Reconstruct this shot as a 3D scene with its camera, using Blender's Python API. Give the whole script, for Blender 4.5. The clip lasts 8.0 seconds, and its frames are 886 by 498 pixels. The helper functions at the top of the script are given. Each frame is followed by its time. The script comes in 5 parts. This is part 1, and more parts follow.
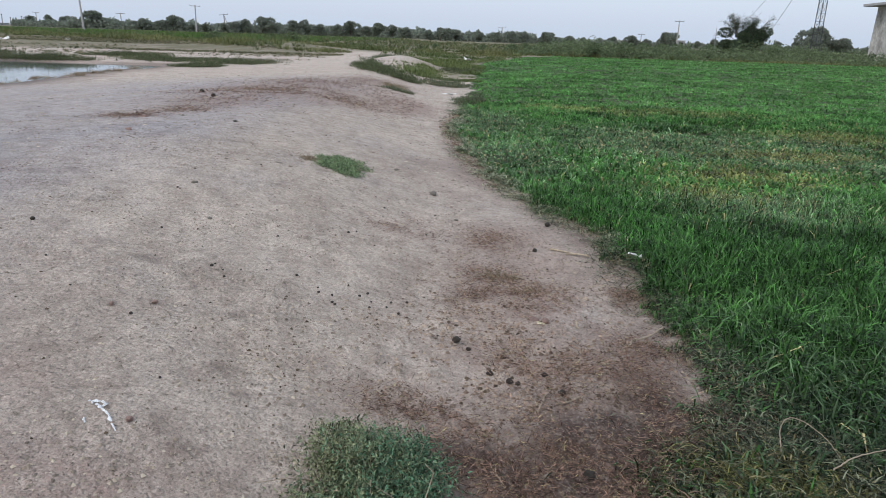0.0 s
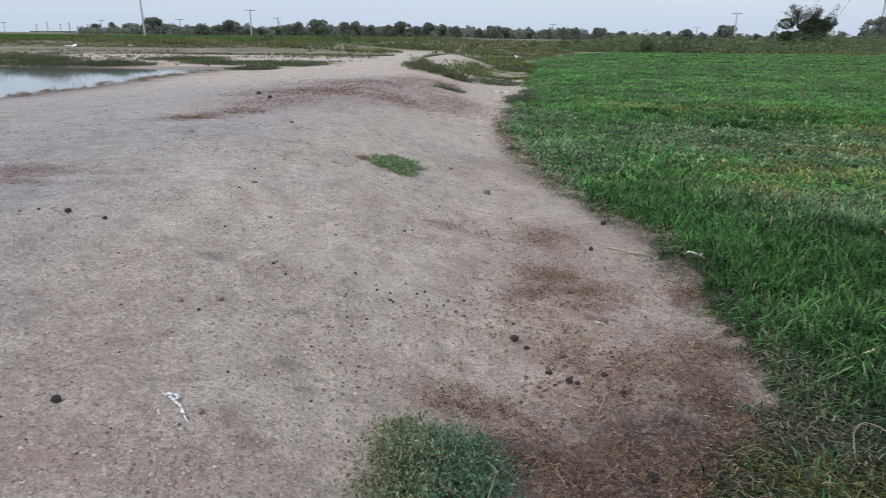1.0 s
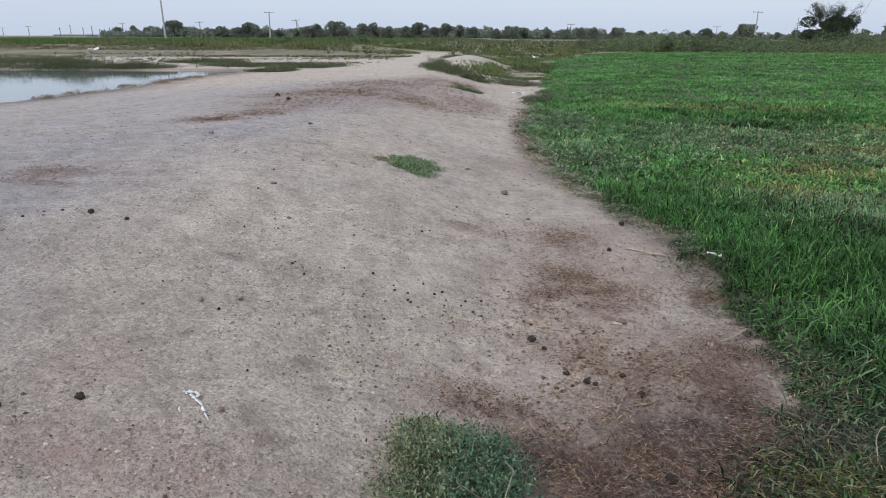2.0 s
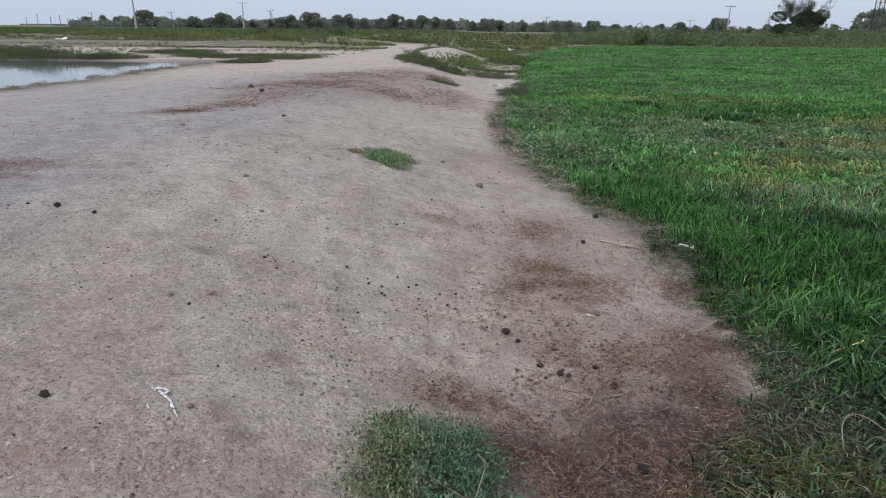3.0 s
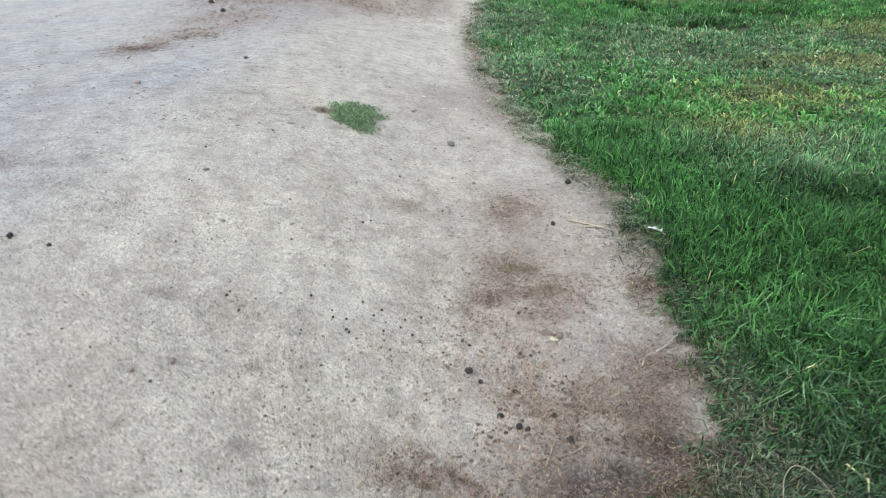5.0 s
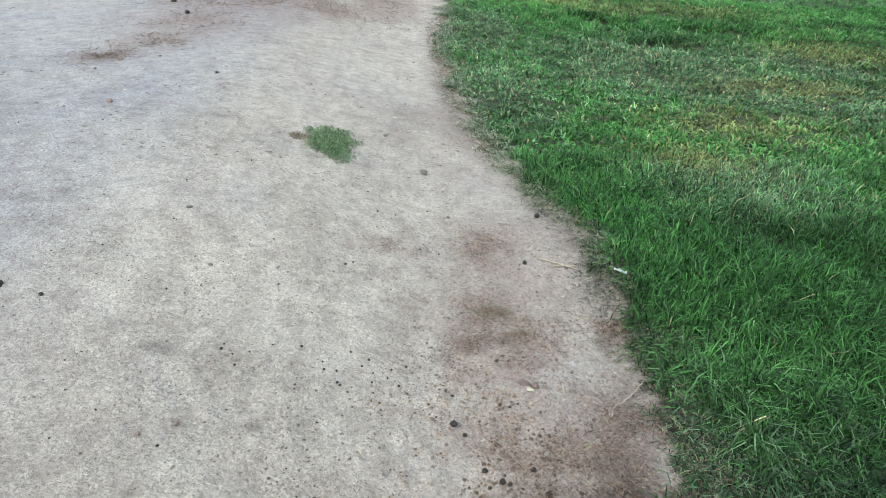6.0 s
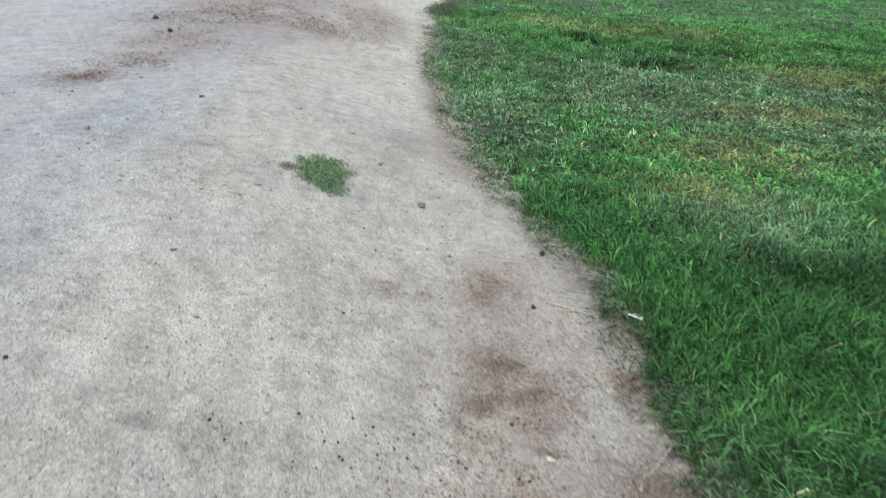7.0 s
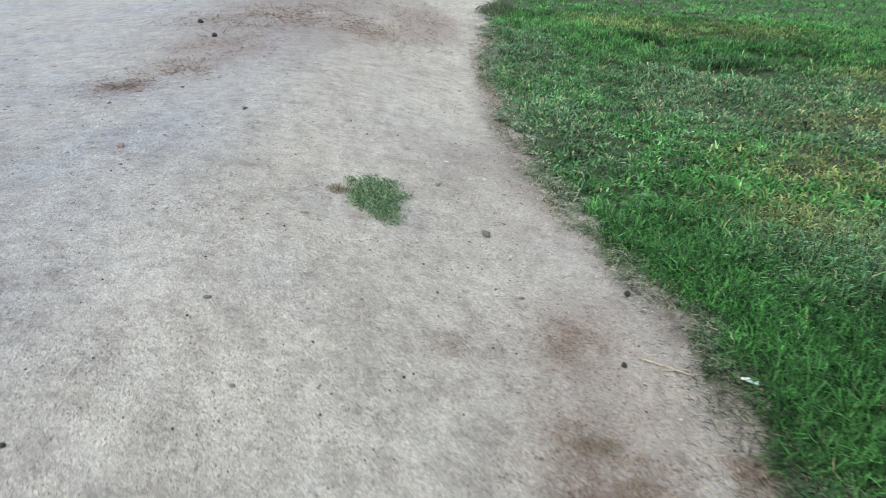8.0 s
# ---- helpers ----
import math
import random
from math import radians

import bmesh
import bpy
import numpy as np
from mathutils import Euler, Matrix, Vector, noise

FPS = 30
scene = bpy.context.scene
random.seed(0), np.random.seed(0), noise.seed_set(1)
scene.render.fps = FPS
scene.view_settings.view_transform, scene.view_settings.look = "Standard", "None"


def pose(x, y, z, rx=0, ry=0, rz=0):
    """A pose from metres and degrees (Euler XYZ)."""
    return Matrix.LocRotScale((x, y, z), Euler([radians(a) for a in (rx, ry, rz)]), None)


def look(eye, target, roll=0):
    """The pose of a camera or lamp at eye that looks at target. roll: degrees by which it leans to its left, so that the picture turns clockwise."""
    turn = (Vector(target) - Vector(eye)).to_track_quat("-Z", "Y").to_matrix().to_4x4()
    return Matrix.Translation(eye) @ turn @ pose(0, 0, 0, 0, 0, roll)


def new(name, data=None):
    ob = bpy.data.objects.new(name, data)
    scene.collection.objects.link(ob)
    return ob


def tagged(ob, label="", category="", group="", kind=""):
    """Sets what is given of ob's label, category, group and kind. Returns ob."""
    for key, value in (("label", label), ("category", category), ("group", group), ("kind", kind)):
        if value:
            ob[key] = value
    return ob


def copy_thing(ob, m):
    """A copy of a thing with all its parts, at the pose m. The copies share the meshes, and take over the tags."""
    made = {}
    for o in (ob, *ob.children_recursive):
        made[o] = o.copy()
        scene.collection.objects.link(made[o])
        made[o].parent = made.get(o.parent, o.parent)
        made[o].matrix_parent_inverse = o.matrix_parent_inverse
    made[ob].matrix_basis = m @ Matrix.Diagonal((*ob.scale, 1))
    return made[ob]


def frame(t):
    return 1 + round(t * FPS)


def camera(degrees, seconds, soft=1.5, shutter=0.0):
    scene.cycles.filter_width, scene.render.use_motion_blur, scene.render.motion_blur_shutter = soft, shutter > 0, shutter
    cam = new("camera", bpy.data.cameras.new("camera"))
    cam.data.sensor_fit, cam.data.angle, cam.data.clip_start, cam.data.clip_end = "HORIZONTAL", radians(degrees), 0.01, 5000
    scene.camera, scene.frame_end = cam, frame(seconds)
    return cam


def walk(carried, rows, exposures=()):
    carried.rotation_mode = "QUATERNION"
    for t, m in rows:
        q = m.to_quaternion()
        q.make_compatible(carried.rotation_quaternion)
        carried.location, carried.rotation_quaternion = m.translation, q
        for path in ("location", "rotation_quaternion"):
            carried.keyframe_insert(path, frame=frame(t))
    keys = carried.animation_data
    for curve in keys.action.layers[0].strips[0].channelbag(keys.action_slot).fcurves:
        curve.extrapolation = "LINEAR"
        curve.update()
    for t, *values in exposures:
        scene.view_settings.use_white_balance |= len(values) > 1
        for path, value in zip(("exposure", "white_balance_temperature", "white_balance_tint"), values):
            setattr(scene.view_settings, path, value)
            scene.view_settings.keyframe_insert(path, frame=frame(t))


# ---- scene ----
PATH = [
    (0, (0.006, 0.096, 0.769), (-0.005, 2.007, 0.177), 1.8),
    (0.5, (-0.007, 0.091, 0.769), (-0.059, 2.001, 0.177), 1.6),
    (1, (-0.017, 0.092, 0.768), (-0.174, 1.994, 0.17), 0.5),
    (1.5, (-0.017, 0.087, 0.768), (-0.24, 1.984, 0.174), -0.3),
    (3, (-0.009, 0.094, 0.767), (-0.148, 1.992, 0.151), 0.5),
    (3.5, (0.011, 0.142, 0.761), (-0.145, 2.024, 0.102), -2.7),
    (4, (0.054, 0.243, 0.772), (-0.091, 2.085, 0.007), -2.2),
    (4.2, (0.06, 0.274, 0.789), (-0.056, 2.114, 0.014), -1.0),
    (5.3, (0.043, 0.3, 1.347), (-0.022, 2.034, 0.352), -0.5),
    (5.5, (0.023, 0.293, 1.402), (0.001, 2.02, 0.394), 0.4),
    (6, (-0.063, 0.297, 1.47), (-0.012, 2.043, 0.496), 2.5),
    (6.5, (-0.128, 0.374, 1.457), (-0.028, 2.112, 0.473), 4.6),
    (7, (-0.159, 0.548, 1.483), (-0.055, 2.311, 0.545), 3.4),
    (7.5, (-0.166, 0.745, 1.448), (-0.191, 2.526, 0.538), 2.5),
    (8, (-0.271, 1.017, 1.431), (-0.288, 2.778, 0.484), 2.2),
]
cam = camera(66.0, 8.0, soft=0.6, shutter=0.55)
# the clip's own camera brightens once the sky leaves its picture
EXPOSURES = [(0.0, -0.09, 6330, 10), (1.7, -0.09, 6330, 10), (3.0, -0.2, 6340, 10), (3.5, -0.1, 6380, 10), (3.75, 0.4, 6400, 9), (4.0, 0.61, 6420, 8), (4.3, 0.63, 6400, 7), (5.3, 0.52, 6030, -1), (6.5, 0.5, 6030, -1), (8.0, 0.4, 6030, -1)]
walk(cam, [(t, look(eye, target, roll)) for t, eye, target, roll in PATH], EXPOSURES)

# ---- light: a hazy overcast sky, with a wide weak sun behind it ----
SUN_UP, SUN_ROUND = radians(46), radians(-140)
world = bpy.data.worlds.new("overcast_sky")
scene.world = world
world.use_nodes = True
wn, wl = world.node_tree.nodes, world.node_tree.links
wn.clear()
w_out = wn.new("ShaderNodeOutputWorld")
w_add = wn.new("ShaderNodeAddShader")
sky = wn.new("ShaderNodeTexSky")
sky.sky_type, sky.sun_disc = "NISHITA", False
sky.sun_elevation, sky.sun_rotation = SUN_UP, SUN_ROUND
sky.dust_density, sky.air_density = 3.0, 1.5
sky_bg = wn.new("ShaderNodeBackground")
sky_bg.inputs["Strength"].default_value = 0.05
cloud_bg = wn.new("ShaderNodeBackground")
cloud_bg.inputs["Strength"].default_value = 1.0
w_co = wn.new("ShaderNodeTexCoord")
w_sep = wn.new("ShaderNodeSeparateXYZ")
w_ramp = wn.new("ShaderNodeValToRGB")
w_ramp.color_ramp.elements[0].position, w_ramp.color_ramp.elements[0].color = 0.0, (0.57, 0.65, 0.79, 1)
w_ramp.color_ramp.elements[1].position, w_ramp.color_ramp.elements[1].color = 0.9, (0.80, 0.84, 0.92, 1)
w_mid = w_ramp.color_ramp.elements.new(0.12)
w_mid.color = (0.51, 0.61, 0.79, 1)
wl.new(w_co.outputs["Generated"], w_sep.inputs[0])
wl.new(w_sep.outputs["Z"], w_ramp.inputs["Fac"])
wl.new(w_ramp.outputs["Color"], cloud_bg.inputs["Color"])
wl.new(sky.outputs["Color"], sky_bg.inputs["Color"])
wl.new(sky_bg.outputs[0], w_add.inputs[0])
wl.new(cloud_bg.outputs[0], w_add.inputs[1])
wl.new(w_add.outputs[0], w_out.inputs["Surface"])
sun = new("sun", bpy.data.lights.new("sun", "SUN"))
sun.data.energy, sun.data.angle, sun.data.color = 1.5, radians(14), (1.0, 0.97, 0.93)
sun.matrix_world = look((-20 * math.cos(SUN_UP) * 0.64, -20 * math.cos(SUN_UP) * 0.77, 20 * math.sin(SUN_UP)), (0, 0, 0))

rng = np.random.default_rng(7)


# ---- materials ----
def nodes_of(name):
    mat = bpy.data.materials.new(name)
    mat.use_nodes = True
    nt = mat.node_tree
    return mat, nt.nodes, nt.links, nt.nodes["Principled BSDF"]


def noise_node(n, l, scale, detail=4.0, rough=0.6, vec=None):
    t = n.new("ShaderNodeTexNoise")
    t.inputs["Scale"].default_value, t.inputs["Detail"].default_value, t.inputs["Roughness"].default_value = scale, detail, rough
    if vec:
        l.new(vec, t.inputs["Vector"])
    return t.outputs["Fac"]


def ramp_node(n, l, fac, lo, hi, p0=0.3, p1=0.7):
    r = n.new("ShaderNodeValToRGB")
    r.color_ramp.elements[0].position, r.color_ramp.elements[1].position = p0, p1
    r.color_ramp.elements[0].color, r.color_ramp.elements[1].color = (*lo, 1), (*hi, 1)
    l.new(fac, r.inputs["Fac"])
    return r.outputs["Color"]


def mix_node(n, l, fac, a, b, mode="MIX"):
    m = n.new("ShaderNodeMix")
    m.data_type, m.blend_type = "RGBA", mode
    for sock, v in ((m.inputs[0], fac), (m.inputs[6], a), (m.inputs[7], b)):
        if isinstance(v, (int, float)):
            sock.default_value = v
        elif isinstance(v, tuple):
            sock.default_value = (*v, 1)
        else:
            l.new(v, sock)
    return m.outputs[2]


def maths(n, l, op, a, b=0.0, clamp=False):
    m = n.new("ShaderNodeMath")
    m.operation, m.use_clamp = op, clamp
    for sock, v in ((m.inputs[0], a), (m.inputs[1], b)):
        if isinstance(v, (int, float)):
            sock.default_value = v
        else:
            l.new(v, sock)
    return m.outputs[0]


def bump_node(n, l, bsdf, parts):
    """parts: (height socket, distance, strength), chained."""
    last = None
    for height, dist, strength in parts:
        b = n.new("ShaderNodeBump")
        b.inputs["Distance"].default_value, b.inputs["Strength"].default_value = dist, strength
        l.new(height, b.inputs["Height"])
        if last:
            l.new(last, b.inputs["Normal"])
        last = b.outputs["Normal"]
    l.new(last, bsdf.inputs["Normal"])


def ground_material():
    mat, n, l, bsdf = nodes_of("bare_earth")
    geo = n.new("ShaderNodeNewGeometry")
    pos = geo.outputs["Position"]
    att = n.new("ShaderNodeAttribute")
    att.attribute_name = "soil"
    sep = n.new("ShaderNodeSeparateColor")
    l.new(att.outputs["Color"], sep.inputs[0])
    litter, green, grey = sep.outputs[0], sep.outputs[1], sep.outputs[2]
    big = noise_node(n, l, 1.1, 5, 0.6, pos)
    mid = noise_node(n, l, 9.0, 6, 0.65, pos)
    fine = noise_node(n, l, 70.0, 5, 0.7, pos)
    grain = noise_node(n, l, 330.0, 3, 0.7, pos)
    tan = ramp_node(n, l, big, (0.43, 0.372, 0.318), (0.58, 0.512, 0.442), 0.35, 0.65)
    tan = mix_node(n, l, 0.55, tan, ramp_node(n, l, mid, (0.305, 0.255, 0.22), (0.61, 0.537, 0.464), 0.3, 0.68))
    silt = ramp_node(n, l, mid, (0.30, 0.28, 0.285), (0.44, 0.415, 0.42), 0.3, 0.7)
    col = mix_node(n, l, grey, tan, silt)
    mottle = ramp_node(n, l, noise_node(n, l, 13.0, 5, 0.65, pos), (0.66, 0.63, 0.62), (1.08, 1.08, 1.08), 0.33, 0.5)
    col = mix_node(n, l, 0.5, col, mix_node(n, l, 1.0, col, mottle, "MULTIPLY"))
    # browner soil towards the field, and scuffed patches of an arm's length
    soil = n.new("ShaderNodeAttribute")
    soil.attribute_name = "brown"
    col = mix_node(n, l, maths(n, l, "MULTIPLY", soil.outputs["Fac"], maths(n, l, "ADD", maths(n, l, "MULTIPLY", mid, 1.5), -0.1), True), col, ramp_node(n, l, fine, (0.20, 0.15, 0.13), (0.42, 0.345, 0.305), 0.32, 0.68))
    scuff = ramp_node(n, l, noise_node(n, l, 4.6, 9, 0.74, pos), (0.62, 0.59, 0.58), (1.08, 1.08, 1.08), 0.36, 0.56)
    col = mix_node(n, l, 0.36, col, mix_node(n, l, 1.0, col, scuff, "MULTIPLY"))
    # crumbs: cells of two sizes, each with its own tone, darker dirt between them
    crumb_h = []
    for size, strong in ((58.0, 0.14), (115.0, 0.3), (240.0, 0.3)):
        cell = n.new("ShaderNodeTexVoronoi")
        cell.feature = "F1"
        cell.inputs["Scale"].default_value = size
        cell.inputs["Randomness"].default_value = 1.0
        warp = n.new("ShaderNodeVectorMath")
        warp.operation = "MULTIPLY_ADD"
        warp.inputs[1].default_value = (0.006, 0.006, 0.006)
        wnoise = n.new("ShaderNodeTexNoise")
        wnoise.inputs["Scale"].default_value = size * 0.8
        l.new(pos, wnoise.inputs["Vector"])
        l.new(wnoise.outputs["Color"], warp.inputs[0])
        l.new(pos, warp.inputs[2])
        l.new(warp.outputs[0], cell.inputs["Vector"])
        sepc = n.new("ShaderNodeSeparateColor")
        l.new(cell.outputs["Color"], sepc.inputs[0])
        tone = ramp_node(n, l, sepc.outputs[0], (0.52, 0.49, 0.47), (1.42, 1.41, 1.40), 0.0, 1.0)
        col = mix_node(n, l, strong, col, mix_node(n, l, 1.0, col, tone, "MULTIPLY"))
        dome = maths(n, l, "SUBTRACT", 1.0, maths(n, l, "MULTIPLY", cell.outputs["Distance"], 1.3), True)
        crumb_h.append(maths(n, l, "MULTIPLY", maths(n, l, "MULTIPLY", dome, dome), maths(n, l, "ADD", maths(n, l, "MULTIPLY", mid, 1.6), -0.35)))
    # dark specks of organic dirt, gathered in loose drifts
    drift = noise_node(n, l, 3.2, 4, 0.6, pos)
    speck = maths(n, l, "MULTIPLY", maths(n, l, "SUBTRACT", maths(n, l, "ADD", maths(n, l, "MULTIPLY", noise_node(n, l, 62.0, 3, 0.7, pos), 5.0), maths(n, l, "MULTIPLY", drift, 1.9)), 3.8), 0.7, True)
    col = mix_node(n, l, speck, col, (0.135, 0.105, 0.09))
    gr = ramp_node(n, l, grain, (0.68, 0.66, 0.64), (1.25, 1.24, 1.22), 0.35, 0.65)
    col = mix_node(n, l, 0.4, col, mix_node(n, l, 1.0, col, gr, "MULTIPLY"))
    # reddish-brown dry litter, broken up by noise
    edge = maths(n, l, "MULTIPLY", litter, maths(n, l, "SUBTRACT", maths(n, l, "ADD", maths(n, l, "MULTIPLY", fine, 5.5), maths(n, l, "MULTIPLY", noise_node(n, l, 24.0, 4, 0.65, pos), 3.5)), 3.95), True)
    red = ramp_node(n, l, mid, (0.23, 0.125, 0.10), (0.43, 0.27, 0.225))
    col = mix_node(n, l, maths(n, l, "MULTIPLY", edge, 0.46), col, red)
    # ground under the grass kept dark, standing in for shade between blades
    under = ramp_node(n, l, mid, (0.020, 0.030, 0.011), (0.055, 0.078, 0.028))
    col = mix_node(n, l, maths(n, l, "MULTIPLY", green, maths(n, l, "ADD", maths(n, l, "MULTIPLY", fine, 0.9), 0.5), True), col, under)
    olive = ramp_node(n, l, mid, (0.075, 0.075, 0.036), (0.21, 0.185, 0.12))
    col = mix_node(n, l, att.outputs["Alpha"], col, olive)
    # damp dark earth round the near weeds, deepened for shade between the stems
    damp_shade = n.new("ShaderNodeAttribute")
    damp_shade.attribute_name = "damp_shade"
    damp_shade_fac = maths(n, l, "MULTIPLY", damp_shade.outputs["Fac"], maths(n, l, "SUBTRACT", maths(n, l, "ADD", maths(n, l, "MULTIPLY", mid, 1.4), maths(n, l, "MULTIPLY", fine, 3.4)), 1.5, True), True)
    col = mix_node(n, l, damp_shade_fac, col, ramp_node(n, l, fine, (0.026, 0.019, 0.017), (0.12, 0.088, 0.078), 0.34, 0.66))
    l.new(col, bsdf.inputs["Base Color"])
    bsdf.inputs["Roughness"].default_value = 0.93
    bsdf.inputs["Specular IOR Level"].default_value = 0.25
    bump_node(n, l, bsdf, [(mid, 0.015, 0.9), (fine, 0.013, 1.0), (crumb_h[0], 0.008, 0.9), (crumb_h[1], 0.006, 1.0), (crumb_h[2], 0.0025, 0.9)])
    return mat


def leaf_material(name, tint=None, low=0.7, high=1.3, through_part=0.3, rough=0.55):
    """Leaf colour from a plain tint or from the mesh's own 'tint', varied leaf by leaf."""
    mat, n, l, bsdf = nodes_of(name)
    geo = n.new("ShaderNodeNewGeometry")
    if tint:
        rgb = n.new("ShaderNodeRGB")
        rgb.outputs[0].default_value = (*tint, 1)
        base = rgb.outputs[0]
    else:
        att = n.new("ShaderNodeAttribute")
        att.attribute_name = "tint"
        base = att.outputs["Color"]
    ran = ramp_node(n, l, geo.outputs["Random Per Island"], (low, low, low * 0.95), (high, high, high * 0.9), 0.0, 1.0)
    col = mix_node(n, l, 1.0, base, ran, "MULTIPLY")
    grain = noise_node(n, l, 14.0, 3, 0.6, geo.outputs["Position"])
    col = mix_node(n, l, 0.5, col, mix_node(n, l, 1.0, col, ramp_node(n, l, grain, (0.6, 0.62, 0.6), (1.3, 1.28, 1.2)), "MULTIPLY"))
    l.new(col, bsdf.inputs["Base Color"])
    bsdf.inputs["Roughness"].default_value = rough
    bsdf.inputs["Specular IOR Level"].default_value = 0.12
    trans = n.new("ShaderNodeBsdfTranslucent")
    l.new(col, trans.inputs["Color"])
    mx = n.new("ShaderNodeMixShader")
    mx.inputs[0].default_value = through_part
    l.new(bsdf.outputs[0], mx.inputs[1])
    l.new(trans.outputs[0], mx.inputs[2])
    l.new(mx.outputs[0], n["Material Output"].inputs["Surface"])
    return mat


def rough_material(name, lo, hi, scale, rough=0.85, bump=0.004, metal=0.0, vary=0.25):
    mat, n, l, bsdf = nodes_of(name)
    co = n.new("ShaderNodeTexCoord")
    info = n.new("ShaderNodeObjectInfo")
    a = noise_node(n, l, scale, 5, 0.65, co.outputs["Object"])
    b = noise_node(n, l, scale * 8, 4, 0.65, co.outputs["Object"])
    col = ramp_node(n, l, a, lo, hi)
    col = mix_node(n, l, 0.5, col, mix_node(n, l, 1.0, col, ramp_node(n, l, b, (0.6, 0.6, 0.6), (1.3, 1.3, 1.3)), "MULTIPLY"))
    ran = ramp_node(n, l, info.outputs["Random"], (1 - vary,) * 3, (1 + vary,) * 3, 0.0, 1.0)
    col = mix_node(n, l, 1.0, col, ran, "MULTIPLY")
    l.new(col, bsdf.inputs["Base Color"])
    bsdf.inputs["Roughness"].default_value, bsdf.inputs["Metallic"].default_value = rough, metal
    bump_node(n, l, bsdf, [(a, bump * 2, 0.6), (b, bump * 0.5, 0.6)])
    return mat


def water_material():
    mat, n, l, bsdf = nodes_of("still_water")
    geo = n.new("ShaderNodeNewGeometry")
    bsdf.inputs["Base Color"].default_value = (0.10, 0.115, 0.11, 1)
    bsdf.inputs["Roughness"].default_value = 0.06
    bsdf.inputs["IOR"].default_value = 1.33
    bump_node(n, l, bsdf, [(noise_node(n, l, 2.5, 3, 0.5, geo.outputs["Position"]), 0.01, 0.12)])
    return mat


M_EARTH = ground_material()
M_GRASS = leaf_material("field_grass", None, 0.05, 1.85, 0.14)
M_CREEP = leaf_material("creeping_stem", None, 0.45, 1.5, 0.15, 0.7)
M_TURF = leaf_material("distant_turf", None, 0.6, 1.45, 0.25)
M_ROUGH = leaf_material("rough_grass", None, 0.72, 1.28, 0.25)
M_STRAW = leaf_material("dry_litter", None, 0.6, 1.4, 0.1, 0.8)
M_BLUE = leaf_material("grey_green_leaf", None, 0.2, 1.8, 0.2)
M_BUSH = leaf_material("bright_weed_leaf", (0.20, 0.275, 0.165), 0.35, 1.55, 0.25)
M_SHORE = leaf_material("shore_weed_leaf", (0.105, 0.125, 0.072), 0.55, 1.4, 0.25)
M_GREY = leaf_material("dusty_weed_leaf", (0.11, 0.135, 0.085), 0.6, 1.35, 0.2)
# distant leaf paler and greyer than foliage, aerial haze put into its colour
M_HAZY_CROWN = leaf_material("hazy_tree_leaf", (0.20, 0.225, 0.20), 0.75, 1.25, 0.4)
M_SCRUB = leaf_material("scrub_leaf", (0.125, 0.163, 0.095), 0.6, 1.4, 0.2)
M_THORN = leaf_material("dark_bush_leaf", (0.058, 0.080, 0.052), 0.6, 1.4, 0.15)
M_DYING = leaf_material("dying_weed_leaf", (0.30, 0.235, 0.185), 0.5, 1.3, 0.15)
M_TWIG = rough_material("dry_twig", (0.22, 0.17, 0.12), (0.42, 0.35, 0.26), 40, 0.85, 0.001)
M_STEM = rough_material("weed_stem", (0.14, 0.13, 0.08), (0.32, 0.28, 0.18), 40, 0.8, 0.001)
M_BARK = rough_material("bark", (0.06, 0.05, 0.04), (0.14, 0.12, 0.10), 3, 0.9, 0.02)
M_DUNG = rough_material("dry_dung", (0.018, 0.014, 0.011), (0.055, 0.042, 0.032), 60, 0.8, 0.002)
M_CLOD = rough_material("earth_clod", (0.24, 0.155, 0.13), (0.42, 0.295, 0.25), 30, 0.95, 0.004)
M_STONE = rough_material("small_stone", (0.10, 0.085, 0.07), (0.22, 0.20, 0.175), 40, 0.85, 0.002)
M_CRUMB = leaf_material("earth_crumb", None, 0.65, 1.35, 0.0, 0.95)
M_PAPER = rough_material("white_scrap", (0.62, 0.61, 0.58), (0.82, 0.81, 0.79), 20, 0.7, 0.001, 0, 0.05)
M_SPLASH = rough_material("dried_white_splash", (0.60, 0.60, 0.60), (0.84, 0.84, 0.85), 60, 0.8, 0.001, 0, 0.05)
M_LEAFDRY = rough_material("fallen_leaf", (0.35, 0.31, 0.2), (0.55, 0.5, 0.36), 30, 0.8, 0.001)
M_CONCRETE = rough_material("grey_concrete", (0.30, 0.29, 0.28), (0.44, 0.43, 0.42), 2, 0.85, 0.004, 0, 0.1)
M_STEEL = rough_material("galvanised_steel", (0.16, 0.165, 0.17), (0.30, 0.305, 0.31), 3, 0.55, 0.001, 0.7, 0.1)
M_TOWER = rough_material("weathered_tower_steel", (0.05, 0.053, 0.057), (0.11, 0.115, 0.12), 3, 0.65, 0.001, 0.4, 0.1)
M_PLASTER = rough_material("stained_plaster", (0.17, 0.155, 0.135), (0.74, 0.71, 0.64), 0.55, 0.9, 0.01, 0, 0.05)
M_RENDERFAR = rough_material("pale_wall", (0.27, 0.275, 0.28), (0.39, 0.395, 0.40), 0.4, 0.9, 0.01, 0, 0.12)
M_DARK = rough_material("dark_opening", (0.012, 0.012, 0.012), (0.03, 0.03, 0.03), 3, 0.9)
M_WATER = water_material()


